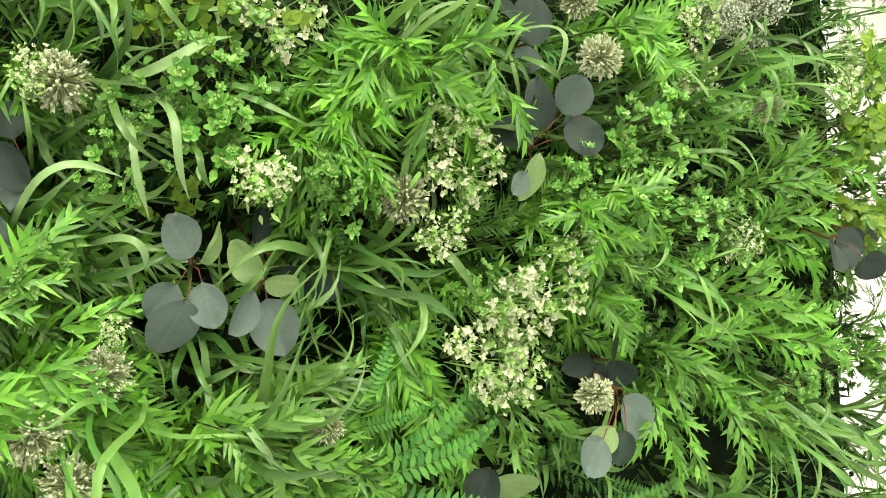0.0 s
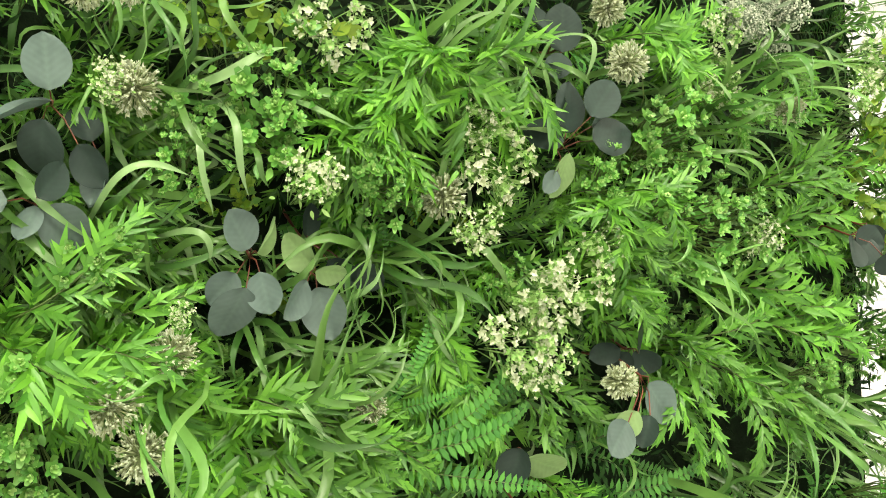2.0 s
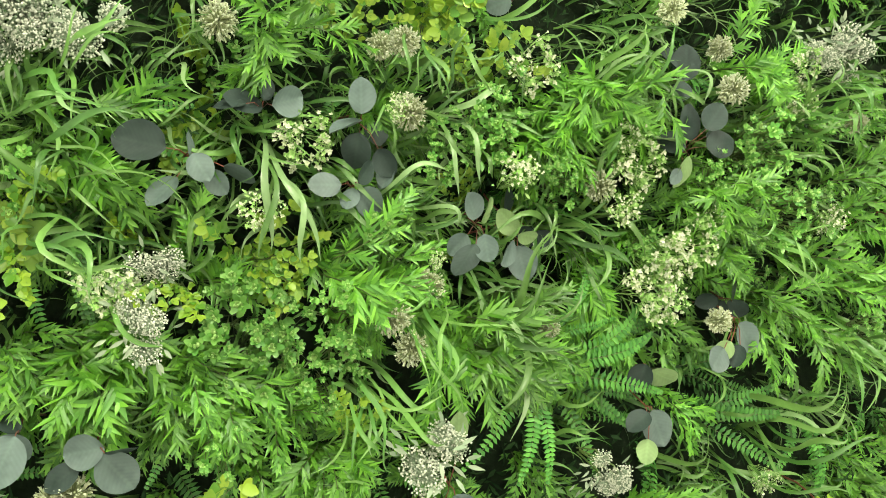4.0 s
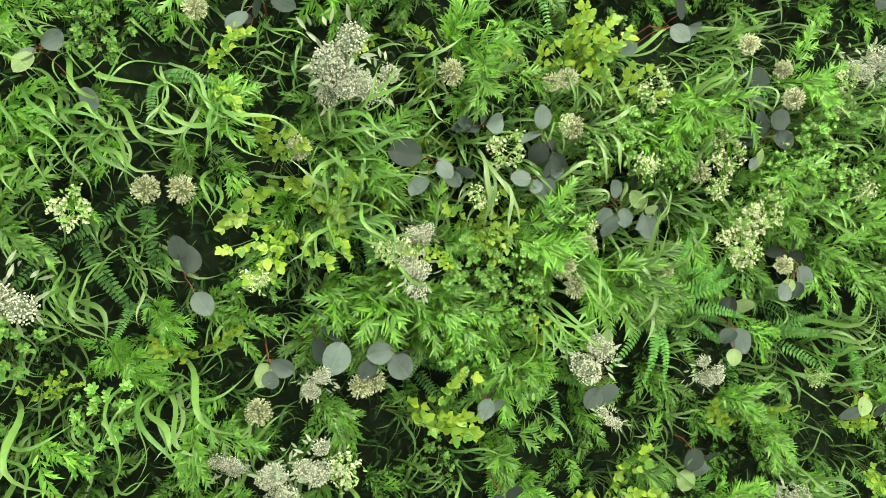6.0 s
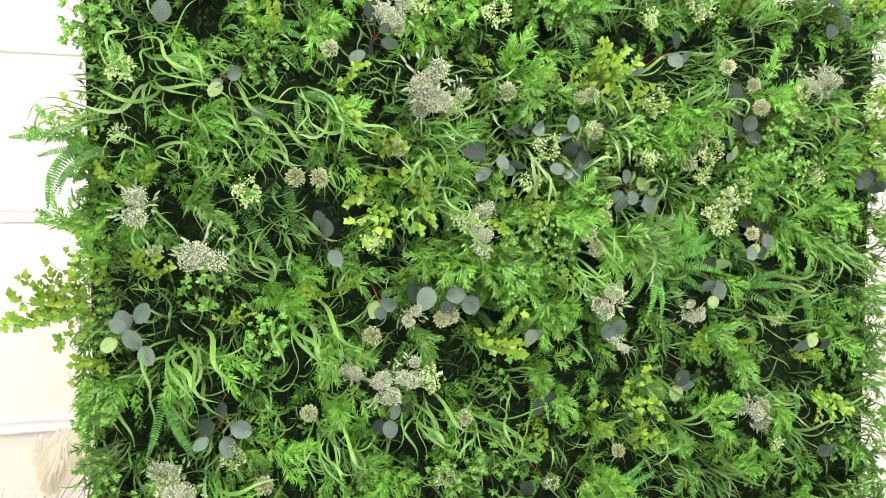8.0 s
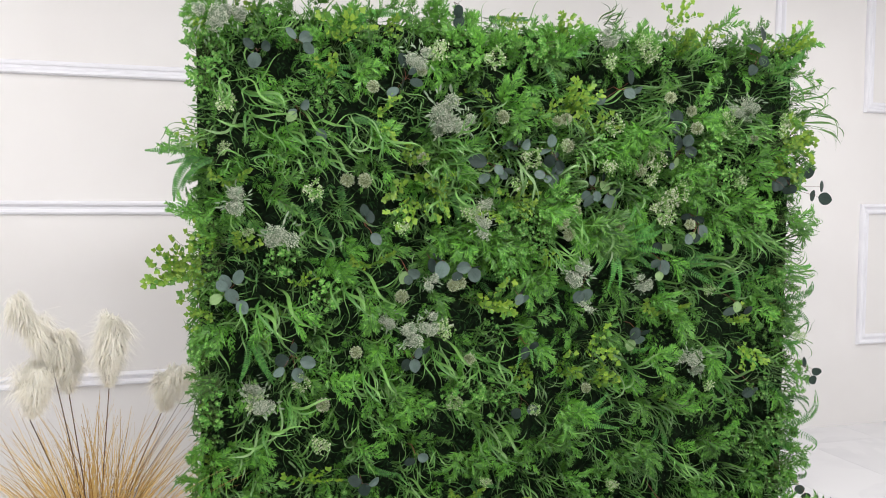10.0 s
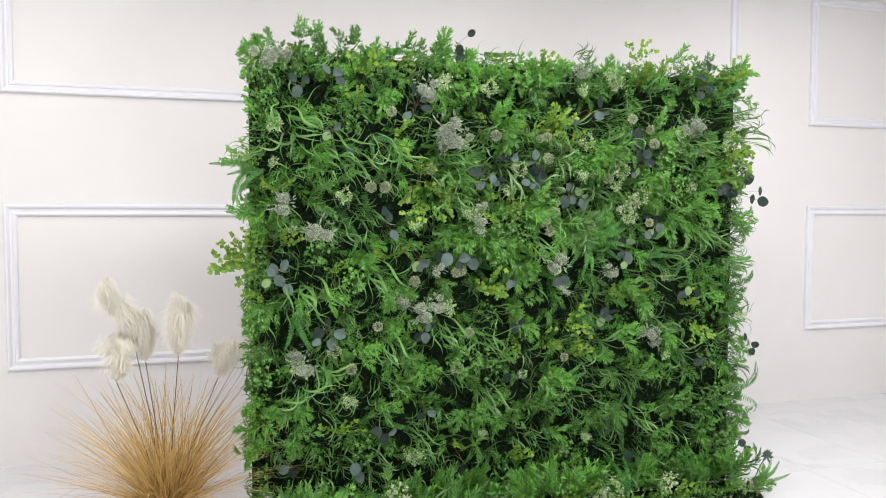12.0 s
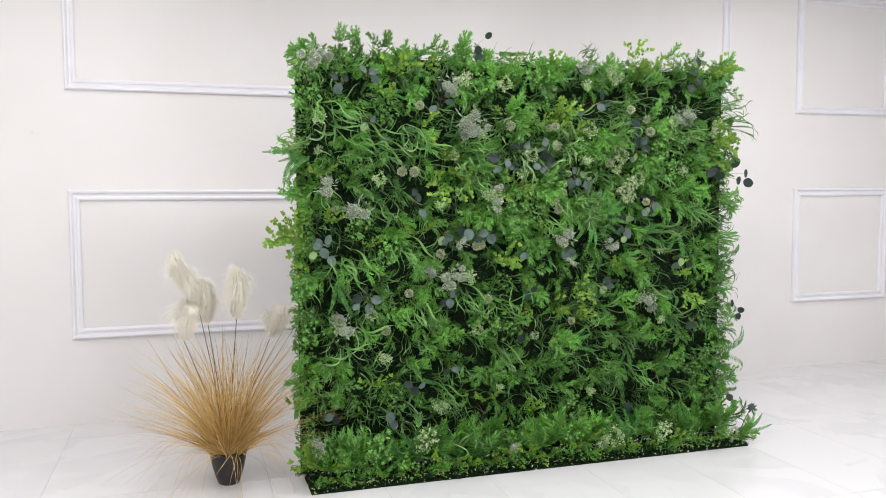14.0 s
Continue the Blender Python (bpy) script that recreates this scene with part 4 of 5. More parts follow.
grass(-1.04, 1.53, 120, 1.00)
grass(-0.93, 1.56, 150, 1.00)
grass(-0.52, 0.99, 170, 1.10)
grass(-0.28, 0.97, 170, 1.20)
grass(-0.26, 0.84, 170, 1.00)
grass(-0.82, 0.92, 170, 1.00)
grass(0.36, 0.91, 150, 1.00)
grass(0.71, 1.25, 170, 1.00)
grass(0.80, 1.37, 90, 1.20)
grass(0.49, 2.11, 100, 1.00)
grass(0.71, 1.02, 90, 1.00)
grass(-1.49, 1.33, 190, 1.00)
grass(-1.24, 0.74, 160, 1.00)
grass(0.28, 1.00, 160, 1.10)
grass(1.29, 2.05, 160, 1.30)
grass(1.27, 2.17, 150, 1.00)
grass(-1.54, 1.88, 220, 1.00)
grass(-0.74, 0.92, 170, 1.00)
grass(-0.91, 0.33, 150, 1.00)
grass(-0.35, 0.96, 170, 1.00)
grass(0.53, 0.70, 150, 1.00)
grass(0.23, 2.47, 60, 0.80)
grass(-1.14, 0.83, 150, 1.00)
grass(0.89, 0.82, 150, 1.00)
grass(-0.28, 0.62, 170, 1.00)
grass(0.61, 0.48, 140, 1.00)
grass(-0.64, 0.43, 150, 0.90)
grass(-1.37, 0.44, 190, 0.90)
grass(-0.34, 1.97, 100, 1.00)
grass(-0.29, 2.03, 180, 0.90)
grass(-0.06, 1.88, 190, 0.90)
grass(-0.18, 1.80, 180, 1.30)
grass(-0.17, 1.75, 178, 1.20)
grass(-0.15, 1.78, 172, 1.00)
grass(-0.23, 1.85, 170, 0.90)
grass(-0.49, 1.89, 120, 1.00)
grass(-0.50, 1.83, 150, 1.10)
grass(-0.48, 1.76, 190, 1.10)
grass(-0.47, 1.69, 120, 1.00)
grass(-0.28, 1.72, 180, 1.00)
grass(-0.52, 1.68, 150, 1.00)
grass(-0.13, 1.92, 180, 0.90)
grass(0.00, 1.82, 60, 1.00)
grass(-0.36, 1.88, 100, 0.90)
grass(-0.42, 1.71, 170, 0.90)
grass(-0.04, 1.42, 170, 0.90)
grass(-0.53, 1.94, 170, 0.90)
fern(0.38, 2.00, 175, 1.20)
fern(0.36, 1.96, 190, 1.10)
fern(0.42, 1.96, 160, 1.10)
fern(0.33, 1.98, 200, 0.90)
fern(0.26, 1.91, 185, 1.10)
fern(0.29, 1.88, 170, 1.00)
fern(0.24, 1.94, 200, 0.80)
fern(0.46, 1.93, 150, 0.80)
fern(-0.00, 1.79, 180, 1.00)
fern(0.01, 1.75, 170, 1.10)
fern(-0.01, 1.73, 200, 0.90)
fern(-0.01, 1.94, 100, 1.10)
fern(-0.01, 1.92, 110, 0.90)
fern(0.69, 2.06, 80, 1.00)
fern(0.73, 2.03, 120, 0.80)
fern(0.14, 1.55, 150, 1.20)
fern(0.19, 1.52, 120, 1.10)
fern(0.12, 1.53, 170, 1.10)
fern(0.22, 1.53, 100, 0.90)
fern(0.65, 1.80, 150, 1.00)
fern(0.68, 1.76, 120, 1.00)
fern(0.64, 1.73, 140, 0.90)
fern(0.41, 1.66, 180, 1.10)
fern(0.42, 1.62, 170, 1.00)
fern(0.49, 1.79, 60, 0.70)
fern(0.60, 1.81, 120, 0.70)
fern(-0.26, 2.09, 60, 1.00)
fern(-0.85, 2.18, 120, 0.80)
fern(-0.83, 1.22, 160, 0.90)
fern(-0.99, 1.41, 100, 0.90)
fern(-1.09, 0.93, 170, 0.90)
fern(-0.74, 0.86, 120, 0.90)
fern(-0.79, 1.07, 180, 0.90)
fern(0.61, 1.15, 160, 0.90)
fern(0.22, 1.07, 100, 0.90)
fern(0.47, 0.96, 120, 1.00)
fern(0.80, 0.96, 150, 0.90)
fern(-0.13, 1.13, 150, 1.00)
fern(-0.06, 1.05, 140, 0.90)
fern(-0.60, 1.85, 90, 0.80)
fern(-1.35, 1.60, 200, 0.80)
fern(-0.64, 0.82, 150, 0.90)
fern(0.05, 0.73, 120, 1.00)
fern(-0.43, 0.56, 170, 1.00)
fern(-0.97, 0.93, 120, 0.90)
fern(0.44, 0.56, 150, 0.90)
fern(-1.03, 2.46, 0, 0.90)
fern(-0.58, 2.46, 0, 1.00)
fern(1.03, 0.34, 120, 0.90)
fern(-1.31, 0.52, 150, 0.90)
fern(-0.06, 2.30, 110, 1.00)
fern(-0.80, 1.92, 100, 0.90)
fern(-1.49, 0.70, 200, 0.90)
fern(-1.49, 0.95, 200, 0.80)
fern(0.09, 0.77, 120, 0.90)
fern(0.33, 0.86, 90, 0.90)
fern(-1.48, 0.50, 200, 0.80)
fern(0.73, 0.33, 100, 0.90)
fern(0.02, 0.28, 90, 0.90)
fern(-0.45, 1.82, 105, 1.20)
fern(-0.51, 1.85, 100, 1.00)
fern(-0.44, 1.55, 175, 1.20)
fern(-0.40, 1.48, 185, 1.30)
fern(-0.48, 1.50, 160, 1.10)
fern(-0.51, 1.47, 200, 1.00)
fern(-0.43, 1.44, 180, 1.10)
fern(-0.19, 2.02, 170, 1.00)
fern(-0.23, 1.98, 160, 0.80)
fern(-0.06, 1.64, 100, 1.10)
fern(0.01, 1.62, 105, 1.10)
fern(-0.05, 1.59, 120, 0.90)
fern(-0.28, 1.64, 70, 0.90)
fern(-0.10, 1.67, 90, 0.90)
fern(-0.33, 1.50, 150, 1.00)
fern(-0.00, 1.93, 170, 0.80)
fern(-0.25, 1.46, 160, 0.90)
fern(-0.12, 1.33, 150, 1.00)
fern(-0.04, 1.36, 160, 0.90)
willow(0.01, 1.64, 100, 1.10)
willow(0.00, 1.62, 120, 0.90)
willow(0.91, 1.70, 85, 1.40)
willow(0.98, 1.67, 90, 1.30)
willow(0.86, 1.58, 120, 1.30)
willow(0.92, 1.55, 125, 1.20)
willow(0.78, 1.60, 160, 1.20)
willow(0.79, 1.54, 170, 1.10)
willow(0.47, 1.55, 175, 1.00)
willow(0.53, 1.55, 165, 1.10)
willow(0.43, 1.57, 190, 0.90)
willow(0.69, 1.67, 95, 1.00)
willow(0.65, 1.68, 70, 0.90)
willow(0.30, 1.54, 150, 1.00)
willow(0.27, 1.53, 90, 1.00)
willow(0.32, 1.51, 120, 0.90)
willow(1.04, 1.82, 85, 1.30)
willow(0.98, 1.85, 95, 1.10)
willow(1.03, 1.76, 95, 1.10)
willow(1.03, 1.62, 110, 1.10)
willow(1.11, 1.92, 70, 1.00)
willow(0.63, 1.86, 150, 0.70)
willow(0.74, 1.84, 120, 0.80)
willow(-1.20, 1.68, 110, 1.30)
willow(-0.56, 1.26, 140, 0.80)
willow(0.22, 1.48, 95, 1.20)
willow(0.49, 1.22, 120, 1.00)
willow(1.05, 1.17, 100, 0.90)
willow(-1.56, 1.85, 250, 1.10)
willow(-1.50, 1.60, 270, 1.00)
willow(-0.74, 1.48, 90, 0.90)
willow(-1.12, 1.23, 100, 1.00)
willow(-1.28, 1.17, 190, 0.90)
willow(-1.42, 1.15, 180, 1.00)
willow(-1.06, 0.99, 100, 1.00)
willow(1.08, 1.30, 120, 1.00)
willow(-0.84, 0.65, 100, 1.00)
willow(-0.01, 0.60, 90, 1.10)
willow(0.09, 0.42, 110, 1.00)
willow(0.65, 0.73, 90, 1.00)
willow(0.82, 0.54, 100, 1.00)
willow(1.26, 1.58, 110, 1.00)
willow(1.33, 0.81, 100, 1.00)
willow(1.29, 0.43, 120, 1.00)
willow(-1.55, 1.61, 270, 1.00)
willow(-1.28, 2.48, 15, 1.10)
willow(-1.18, 2.48, 0, 1.10)
willow(-0.74, 2.46, 0, 1.00)
willow(0.81, 2.49, 20, 1.10)
willow(1.23, 2.42, 80, 1.20)
willow(1.03, 2.48, 40, 1.00)
willow(-1.41, 2.44, 340, 0.90)
willow(-0.53, 2.44, 10, 0.90)
willow(0.03, 1.65, 95, 1.00)
willow(-0.29, 1.47, 150, 1.00)
willow(-0.24, 1.43, 160, 1.00)
willow(-0.17, 1.41, 170, 1.00)
willow(-0.08, 1.35, 160, 1.10)
willow(-0.20, 1.35, 150, 1.00)
willow(-0.54, 1.53, 120, 1.00)
willow(0.02, 1.74, 190, 0.80)
willow(-0.33, 1.43, 180, 0.90)
willow(-0.14, 1.47, 100, 0.80)
frond(0.39, 1.49, 85, 1.00)
frond(0.70, 1.45, 95, 0.90)
frond(0.24, 1.76, 150, 0.60)
frond(0.35, 1.56, 60, 0.60)
frond(-0.00, 1.84, 0, 0.50)
frond(0.45, 1.50, 100, 0.70)
frond(0.32, 1.82, 160, 0.50)
frond(0.65, 2.02, 190, 0.50)
frond(0.38, 1.42, 140, 1.00)
frond(0.15, 0.71, 90, 1.00)
frond(-1.53, 1.81, 240, 0.90)
frond(-0.88, 1.96, 140, 0.70)
frond(-0.13, 1.04, 180, 0.70)
frond(-0.02, 2.26, 120, 0.80)
frond(-1.31, 1.04, 180, 0.80)
frond(0.26, 1.41, 200, 1.00)
frond(0.69, 1.37, 110, 1.00)
frond(1.35, 0.58, 90, 1.00)
frond(1.27, 1.18, 100, 0.90)
frond(-1.58, 1.81, 225, 1.00)
frond(1.34, 0.28, 130, 0.80)
frond(1.18, 2.28, 90, 0.80)
frond(-0.31, 1.40, 190, 0.80)
frond(-0.41, 1.88, 100, 0.80)
frond(-0.50, 1.67, 200, 0.70)
frond(0.02, 2.04, 120, 0.70)


def ribbon_leaf(x, z, heading, turn, length, half, pale):
    """One long soft ribbon that leaves (x, z) at a heading, clockwise from up, and turns as it goes."""
    s = Shape()
    pts, sides = [], []
    n, ph = 18, rnd(0, 6.28)
    px, pz = 0.0, 0.0
    for i in range(n):
        q = i / (n - 1)
        h = math.radians(heading + turn * q) + 0.28 * math.sin(ph + 6.0 * q)
        pts.append(Vector((px, 0.10 * (1 - q) ** 5 - 0.022 * math.sin(math.pi * q), pz)))
        px += math.sin(h) * length / n
        pz += math.cos(h) * length / n
        tw = 0.5 * math.sin(ph + 3.5 * q)
        sides.append(Vector((math.cos(h) * math.cos(tw), math.sin(tw), -math.sin(h) * math.cos(tw))))
    s.ribbon(pts, sides, [half * (0.55 + 0.5 * math.sin(math.pi * i / (n - 1))) * (1 if i < n - 4 else (0.85, 0.62, 0.36, 0.04)[i - n + 4]) for i in range(n)], 0.4)
    part("ribbon_leaf", s.mesh("ribbon_leaf", G_PALE if pale else G_GRASS), green_wall, here(x, rnd(0.735, 0.755), z), "long soft pale green ribbon leaf" if pale else "")


# single long ribbons that lie over the other greens
ribbon_leaf(0.088, 1.915, 148, 22, 0.141, 0.0042, True)
ribbon_leaf(0.056, 1.918, 88, -35, 0.140, 0.005, True)
ribbon_leaf(0.166, 1.592, 112, 70, 0.087, 0.004, True)
ribbon_leaf(-0.024, 1.767, 35, 65, 0.130, 0.004, True)
ribbon_leaf(0.047, 1.755, 85, 85, 0.071, 0.004, True)
ribbon_leaf(0.531, 2.029, 112, 85, 0.092, 0.0034, True)
ribbon_leaf(0.166, 1.638, 95, -15, 0.115, 0.0034, False)
ribbon_leaf(0.168, 1.581, 80, 35, 0.107, 0.004, False)
ribbon_leaf(0.251, 1.622, 92, -22, 0.056, 0.0034, False)
ribbon_leaf(0.747, 1.885, 120, -60, 0.116, 0.0034, False)
ribbon_leaf(0.132, 1.864, 170, -25, 0.070, 0.0034, False)
ribbon_leaf(-0.204, 1.863, 172, 14, 0.199, 0.0055, True)
ribbon_leaf(-0.193, 1.851, 168, -16, 0.216, 0.005, True)
ribbon_leaf(-0.209, 1.833, 178, 10, 0.181, 0.0046, False)
ribbon_leaf(-0.180, 1.801, 160, 20, 0.155, 0.0046, True)
ribbon_leaf(-0.428, 1.615, 150, -40, 0.127, 0.004, False)
ribbon_leaf(0.064, 1.896, 150, 30, 0.137, 0.0036, True)

# random greenery between the placed sprigs, set a little deeper
FILL = ["willow_spray"] * 7 + ["fern_spray"] * 7 + ["grass_tuft"] * 16 + ["sedum_sprig"] * 2 + ["fern_frond"] * 3 + ["ivy_sprig"]
STEP = 0.083
for iz in range(30):
    for ix in range(36):
        x = PX0 + 0.03 + ix * STEP + rnd(-0.05, 0.05)
        z = 0.12 + iz * STEP + rnd(-0.05, 0.05)
        if x > PX1 - 0.01 or z > PTOP:
            continue
        near = any((x - a) ** 2 + (z - b) ** 2 < r * r for a, b, r in TAKEN)
        if R.random() < 0.2:
            continue
        kind_name = R.choice(FILL)
        if near and R.random() < 0.5:
            kind_name = R.choice(("willow_spray", "grass_tuft", "grass_tuft"))
        sprig(kind_name, x, z, rnd(90, 250) if kind_name != "ivy_sprig" else rnd(0, 360), rnd(0.6, 0.95), rnd(0.885, 0.92) if near or z < 0.3 else rnd(0.855, 0.91))

# sprigs that spill over the top and the two sides
for k in range(64):
    sprig(R.choice(["fern_spray", "willow_spray", "sedum_sprig", "grass_tuft", "ivy_sprig", "sedum_sprig"]), PX0 + 0.02 + k * 0.043 + rnd(-0.02, 0.02), rnd(2.36, 2.42), rnd(-70, 70), rnd(0.5, 0.7), rnd(0.84, 0.96))
for k in range(60):
    sprig(R.choice(["fern_spray", "willow_spray", "grass_tuft", "sedum_sprig"]), PX0 + 0.03 + k * 0.0455 + rnd(-0.02, 0.02), rnd(2.29, 2.37), rnd(-80, 80), rnd(0.5, 0.7), rnd(0.80, 0.87))
for k in range(50):
    sprig(R.choice(["fern_spray", "willow_spray", "sedum_sprig", "sedum_sprig", "grass_tuft", "ivy_sprig"]), PX0 + rnd(0.005, 0.03), 0.06 + k * 0.048 + rnd(-0.02, 0.02), 270 + rnd(-50, 50), rnd(0.5, 0.75), rnd(0.80, 0.97), -30 * rnd(0.6, 2.2))
for k in range(76):
    sprig(R.choice(["fern_spray", "willow_spray", "fern_frond", "sedum_sprig", "grass_tuft", "willow_spray", "fern_spray"]), PX1 - rnd(0.0, 0.05), 0.06 + k * 0.0318 + rnd(-0.02, 0.02), rnd(70, 150), rnd(0.55, 0.85), rnd(0.79, 0.95), rnd(15, 60))

# ---- greenery strip on the floor at the foot of the wall ----
STRIP = Vector((-0.083, 0.79, 0))
strip = thing("greenery_strip", STRIP, "low strip of artificial greenery on a black mat along the floor", "greenery strip")
s = Shape()
s.box(-1.40, -0.142, 0.0, 1.40, 0.14, 0.010)
part("base_mat", flat(s.mesh("base_mat", MAT)), strip, label="black mesh base mat")
# short leaves low on the mat, with shade between plants painted into their green
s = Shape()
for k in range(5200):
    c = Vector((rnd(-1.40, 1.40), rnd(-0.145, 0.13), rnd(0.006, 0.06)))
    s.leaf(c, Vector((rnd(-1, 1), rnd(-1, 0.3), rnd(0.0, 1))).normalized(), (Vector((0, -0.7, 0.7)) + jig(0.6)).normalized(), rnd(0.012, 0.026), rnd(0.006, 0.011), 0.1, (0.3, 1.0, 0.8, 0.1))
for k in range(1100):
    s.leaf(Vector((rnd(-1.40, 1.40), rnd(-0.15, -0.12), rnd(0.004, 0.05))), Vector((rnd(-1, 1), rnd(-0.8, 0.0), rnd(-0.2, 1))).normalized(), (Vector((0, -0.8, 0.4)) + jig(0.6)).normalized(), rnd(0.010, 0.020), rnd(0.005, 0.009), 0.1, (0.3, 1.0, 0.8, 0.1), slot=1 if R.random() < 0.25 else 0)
tagged(part("undergrowth", s.mesh("undergrowth", G_GAP_SHADE, BUFF), strip, label="short green leaves over the mat, shade in their colour"), kind="stuff")


def low(kind_name, x, z, size, y=0.725, roll=0):
    part(kind_name, R.choice(KINDS[kind_name]), strip, Matrix.Translation(Vector((x, y, z)) - STRIP) @ pose(0, 0, 0, rnd(0, 25), roll + rnd(-25, 25), rnd(-20, 20)) @ Matrix.Scale(size, 4), LABELS[kind_name])


ROW = ((-1.60, 0.25, "corymb_sprig", 0.9), (-1.48, 0.16, "ivy_sprig", 1.2), (-1.37, 0.17, "sedum_sprig", 1.0), (-1.41, 0.11, "ivy_sprig", 0.9), (-1.26, 0.20, "willow_spray", 1.1),
       (-1.31, 0.11, "willow_spray", 0.8), (-1.09, 0.20, "sedum_sprig", 1.1), (-1.17, 0.11, "sedum_sprig", 0.7), (-0.82, 0.21, "blossom_sprig", 1.1), (-0.94, 0.07, "sedum_sprig", 0.7),
       (-0.71, 0.07, "ivy_sprig", 0.9), (-0.60, 0.19, "grass_tuft", 1.2), (-0.54, 0.16, "willow_spray", 1.0), (-0.43, 0.05, "ivy_sprig", 0.7), (-0.31, 0.12, "corymb_sprig", 0.8),
       (-0.09, 0.14, "fern_spray", 1.2), (-0.03, 0.17, "willow_spray", 1.2), (-0.18, 0.08, "ivy_sprig", 0.8), (0.08, 0.14, "sedum_sprig", 0.8), (0.17, 0.11, "ivy_sprig", 0.8),
       (0.34, 0.13, "blossom_sprig", 1.0), (0.27, 0.10, "blossom_sprig", 0.6), (0.47, 0.15, "fern_frond", 1.0), (0.58, 0.14, "grass_tuft", 1.0), (0.70, 0.13, "blossom_sprig", 0.9),
       (0.78, 0.07, "ivy_sprig", 0.8), (0.88, 0.15, "fern_frond", 1.0), (1.01, 0.14, "fern_spray", 1.2), (0.89, 0.06, "sedum_sprig", 0.6), (1.20, 0.07, "blossom_sprig", 0.7),
       (1.14, 0.15, "willow_spray", 1.2), (1.35, 0.09, "fern_frond", 0.8), (1.29, 0.05, "fern_spray", 0.8),)
for x, z, kind_name, size in ROW:
    low(kind_name, max(x, -1.45), z + 0.02, size * 1.1, rnd(0.640, 0.670), 70 if x > 1.22 else 0)
for k in range(76):
    low(R.choice(["fern_spray", "willow_spray", "grass_tuft", "willow_spray", "fern_frond", "sedum_sprig"]), -1.45 + k * 0.0362 + rnd(-0.02, 0.02), rnd(0.11, 0.21), rnd(0.9, 1.25), rnd(0.70, 0.80))
for k in range(66):
    x = -1.47 + k * 0.0425 + rnd(-0.02, 0.02)
    kind_name = ("willow_spray", "ivy_sprig", "sedum_sprig")[k % 3]
    part(kind_name, R.choice(KINDS[kind_name]), strip, Matrix.Translation(Vector((x, 0.655, rnd(0.05, 0.075))) - STRIP) @ pose(0, 0, 0, rnd(10, 40), rnd(-60, 60), 0) @ Matrix.Scale(rnd(0.45, 0.65), 4))
# dark pointed rosette at the far end
s = Shape()
for k in range(9):
    q = 0.7 * k
    s.leaf(Vector((0, 0, 0)), Vector((math.cos(q), -0.3, math.sin(q) + 0.4)).normalized(), (FACE + jig(0.4)).normalized(), rnd(0.035, 0.055), 0.018, 0.1, (0.2, 0.8, 1.0, 0.7, 0.05))
s.tube([Vector((0, 0, 0)), Vector((-0.03, 0.02, -0.08)), Vector((-0.05, 0.04, -0.16))], 0.003, 1.0, 4)
part("rosette", s.mesh("dark_rosette", G_EUC), strip, Matrix.Translation(Vector((1.386, 0.72, 0.221)) - STRIP), "dark grey-green pointed rosette")

# ---- potted pampas grass beside the wall ----
PAMPAS = Vector((-1.900, 0.990, 0))
pampas = thing("potted_pampas_grass", PAMPAS, "artificial straw-coloured pampas grass in a small black pot", "potted plant")
prof = [(0.0, 0.0), (0.050, 0.0), (0.058, 0.006), (0.074, 0.05), (0.090, 0.11), (0.099, 0.16), (0.102, 0.186), (0.098, 0.190), (0.094, 0.184), (0.088, 0.150)]
s = Shape()
for i, (r, h) in enumerate(prof):
    for j in range(40):
        q = 6.2832 * j / 40
        s.v.append(Vector((r * math.cos(q), r * math.sin(q), h)))
for i in range(len(prof) - 1):
    for j in range(40):
        a, b = 40 * i + j, 40 * i + (j + 1) % 40
        s.f.append((a, b, b + 40, a + 40))
        s.m.append(0)
part("pot", s.mesh("pot", POT), pampas, label="black plastic pot")
s = Shape()
s.tube([Vector((0, 0, 0.15)), Vector((0, 0, 0.168))], 0.086, 1.0, 32)
s.f.append(tuple(range(32, 64)))
s.m.append(0)
part("soil", s.mesh("soil", SOIL), pampas)
s = Shape()
for k in range(1050):
    q = rnd(0, 6.2832)
    hang = k > 930
    lean = rnd(0.8, 1.35) if hang else 1.22 * rnd(0.0, 1.0) ** 0.72
    L = rnd(0.38, 0.60) if hang else rnd(0.44, 0.76)
    out = L * math.sin(lean)
    top = L * math.cos(lean * 0.92)
    droop = rnd(0.22, 0.45) if hang else rnd(0.0, 0.13) * (0.4 + lean)
    d = Vector((math.cos(q), math.sin(q), 0))
    r0 = rnd(0.0, 0.080)
    drift = Vector((-d.y, d.x, 0)) * rnd(-0.28, 0.28)
    kink, knock = rnd(0.35, 0.8), (jig(0.10) if R.random() < 0.22 else Vector((0, 0, 0)))
    n = 10
    pts = []
    for i in range(n):
        u = i / (n - 1)
        pts.append(d * (r0 + out * u ** 1.25) + drift * u * u + knock * max(0.0, u - kink) + Vector((0, 0, 0.15 + top * u ** 0.92 - droop * u ** 2.6)))
    a = rnd(0, 3.14)
    side = (Vector((-d.y, d.x, 0)) * math.cos(a) + Vector((0, 0, 1)).cross(Vector((-d.y, d.x, 0))) * math.sin(a)).normalized()
    w = rnd(0.0016, 0.0038) * (0.7 if hang else 1.0)
    s.ribbon(pts, side, [w * (1 - 0.8 * (i / (n - 1)) ** 1.5) for i in range(n)], 0.3, side.cross(Vector((0, 0, 1))))
tagged(part("blades", s.mesh("straw_blades", STRAW), pampas, label="fine straw-coloured grass blades"), kind="stuff")


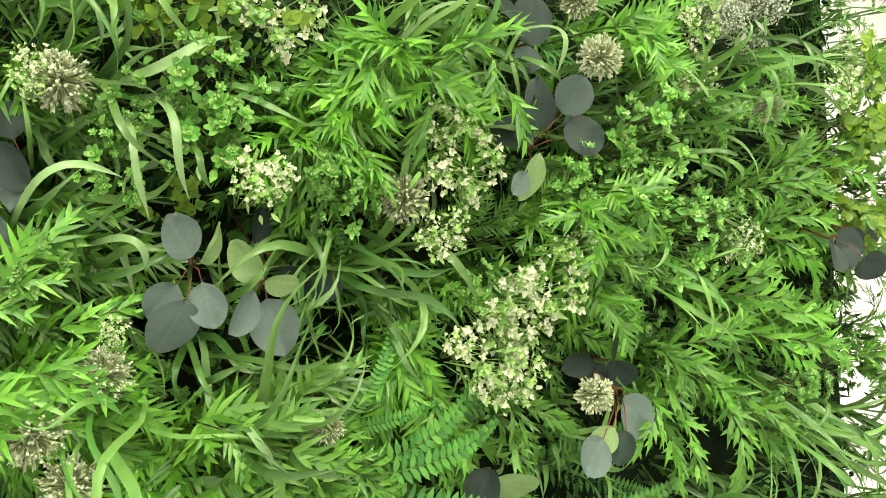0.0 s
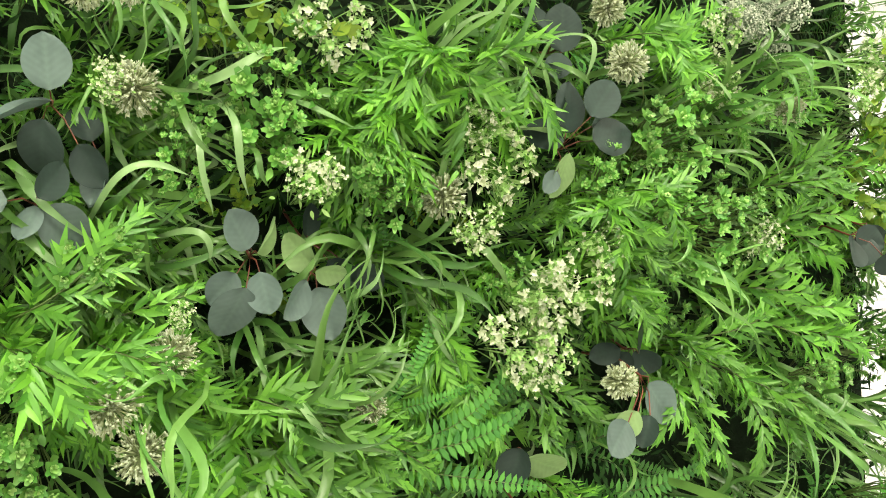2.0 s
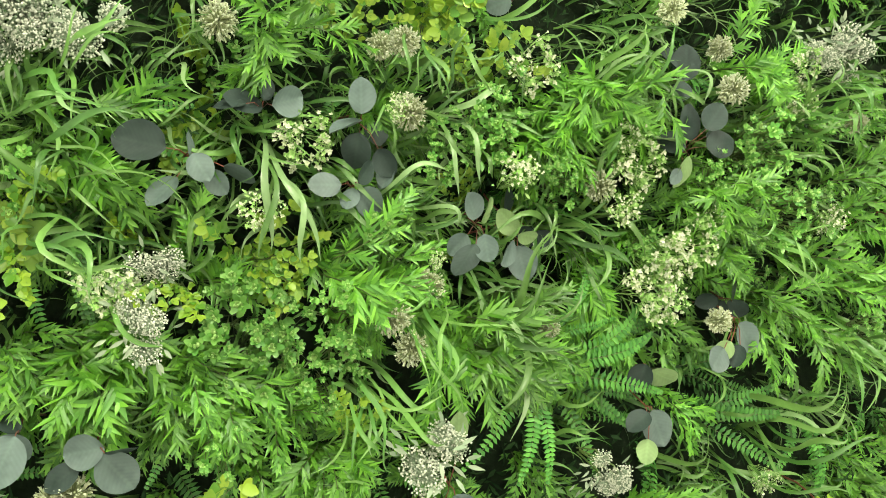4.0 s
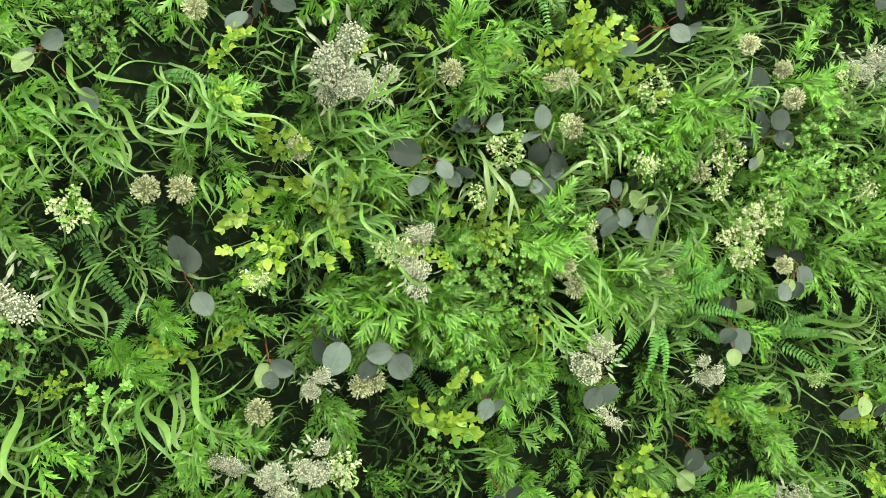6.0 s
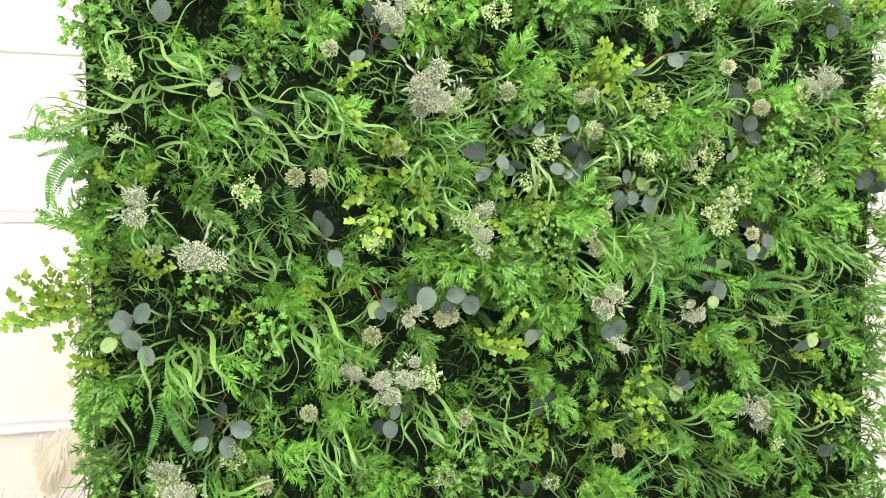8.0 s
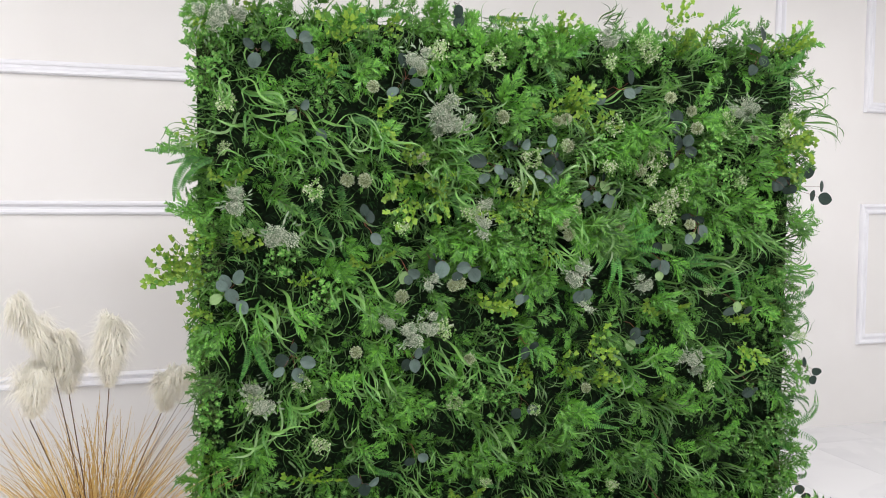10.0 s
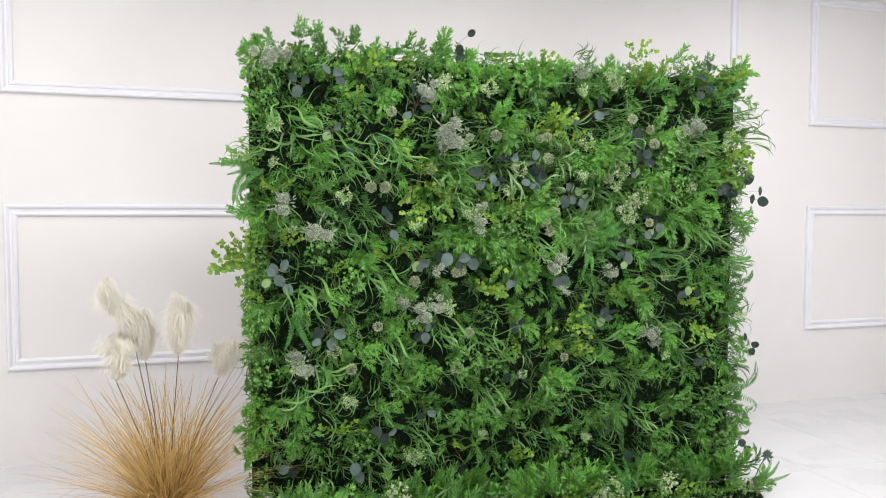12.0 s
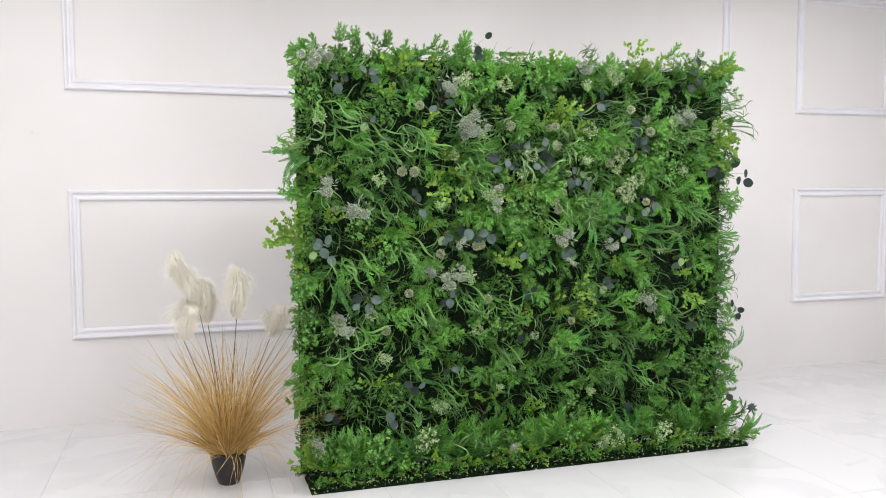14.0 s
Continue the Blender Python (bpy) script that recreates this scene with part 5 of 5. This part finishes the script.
def plume(x0, z0, x1, z1, dy, thick):
    """A fluffy seed head from its foot (x0, z0) to its tip (x1, z1), on a brown stem."""
    foot, tip = Vector((x0 - PAMPAS.x, dy, z0)), Vector((x1 - PAMPAS.x, dy * 1.2, z1))
    s = Shape()
    s.tube([Vector((rnd(-0.02, 0.02), rnd(-0.02, 0.02), 0.16)), Vector((foot.x * 0.5, dy * 0.5, 0.16 + 0.55 * (z0 - 0.16))), foot, foot.lerp(tip, 0.9)], 0.0032, 0.5, 5)
    stalk = part("plume_stem", s.mesh("plume_stem", STRAW_DARK), pampas, label="thin dark brown stem")
    s = Shape()
    L = (tip - foot).length
    ax = (tip - foot).normalized()
    bend = ax.orthogonal().normalized() * rnd(-0.03, 0.03)
    lumps = [(rnd(0.15, 0.95), rnd(0, 6.28), rnd(0.3, 0.9)) for _ in range(7)]
    for k in range(5200):
        u = rnd(0, 1) ** 0.85
        p = foot.lerp(tip, u) + bend * math.sin(3.0 * u)
        q = rnd(0, 6.2832)
        side = Matrix.Rotation(q, 3, ax) @ ax.orthogonal().normalized()
        reach = thick * (0.45 + 0.75 * math.sin(math.pi * (0.15 + 0.75 * u)) ** 0.8) * rnd(0.15, 1.1) ** 0.8 * (0.7 + sum(g * 1.0 * max(0.0, 1 - abs(u - lu) * 4) * max(0.0, math.cos(q - lq)) for lu, lq, g in lumps))
        e = p + side * reach + ax * reach * rnd(0.3, 1.0)
        mid = p + side * reach * 0.62 + ax * reach * rnd(0.5, 0.9)
        e.z -= reach * rnd(0.2, 0.7)
        e += jig(0.35) * reach
        s.ribbon([p, mid, e], (ax.cross(side) + jig(0.5)).normalized(), [0.0007, 0.0012, 0.0002], 0.2)
    part("plume", s.mesh("plume", PLUME), stalk, label="fluffy cream seed plume")


plume(-2.048, 1.031, -2.166, 1.275, 0.0, 0.062)
plume(-1.842, 0.926, -1.822, 1.191, -0.02, 0.062)
plume(-1.993, 0.898, -2.009, 1.136, 0.03, 0.06)
plume(-2.121, 0.825, -2.096, 0.998, -0.04, 0.066)
plume(-1.655, 0.794, -1.607, 0.955, 0.06, 0.06)
for x1, z1 in ((-1.55, 0.89), (-1.78, 0.75), (-1.53, 0.83), (-2.20, 0.76)):
    s = Shape()
    s.tube([Vector((rnd(-0.02, 0.02), 0.0, 0.16)), Vector(((x1 - PAMPAS.x) * 0.45, 0.03, 0.2 + 0.5 * (z1 - 0.16))), Vector((x1 - PAMPAS.x, 0.05, z1))], 0.0026, 0.4, 4)
    part("plume_stem", s.mesh("bare_stem", STRAW_DARK), pampas)

# a small nail left in the wall
s = Shape()
s.tube([Vector((0, 0, 0)), Vector((0, -0.012, 0.002))], 0.0022, 1.0, 8)
s.tube([Vector((0, -0.012, 0.002)), Vector((0, -0.014, 0.002))], 0.005, 1.0, 10)
nail = new("nail", s.mesh("nail", STEEL))
nail.location = (-3.089, Y1, 2.049)
tagged(nail, "small grey steel nail in the white wall", "nail")

# ---- floor tiles ----
TX, TY, GAP = 0.6, 1.2, 0.0016
s = Shape()
s.box(-TX / 2 + GAP / 2, -TY / 2 + GAP / 2, -0.004, TX / 2 - GAP / 2, TY / 2 - GAP / 2, 0.0)
tile_mesh = flat(s.mesh("tile", TILE))
for ix in range(-4, 15):
    for iy in range(-6, 3):
        x, y = -2.88 + TX * (ix + 0.5), 0.98 + TY * (iy + 0.5)
        if X0 - 0.3 < x < X1 + 0.29 and Y0 - 0.6 < y < Y1 + 0.59:
            part("tile", tile_mesh, floor, Matrix.Translation((x, y, 0)))
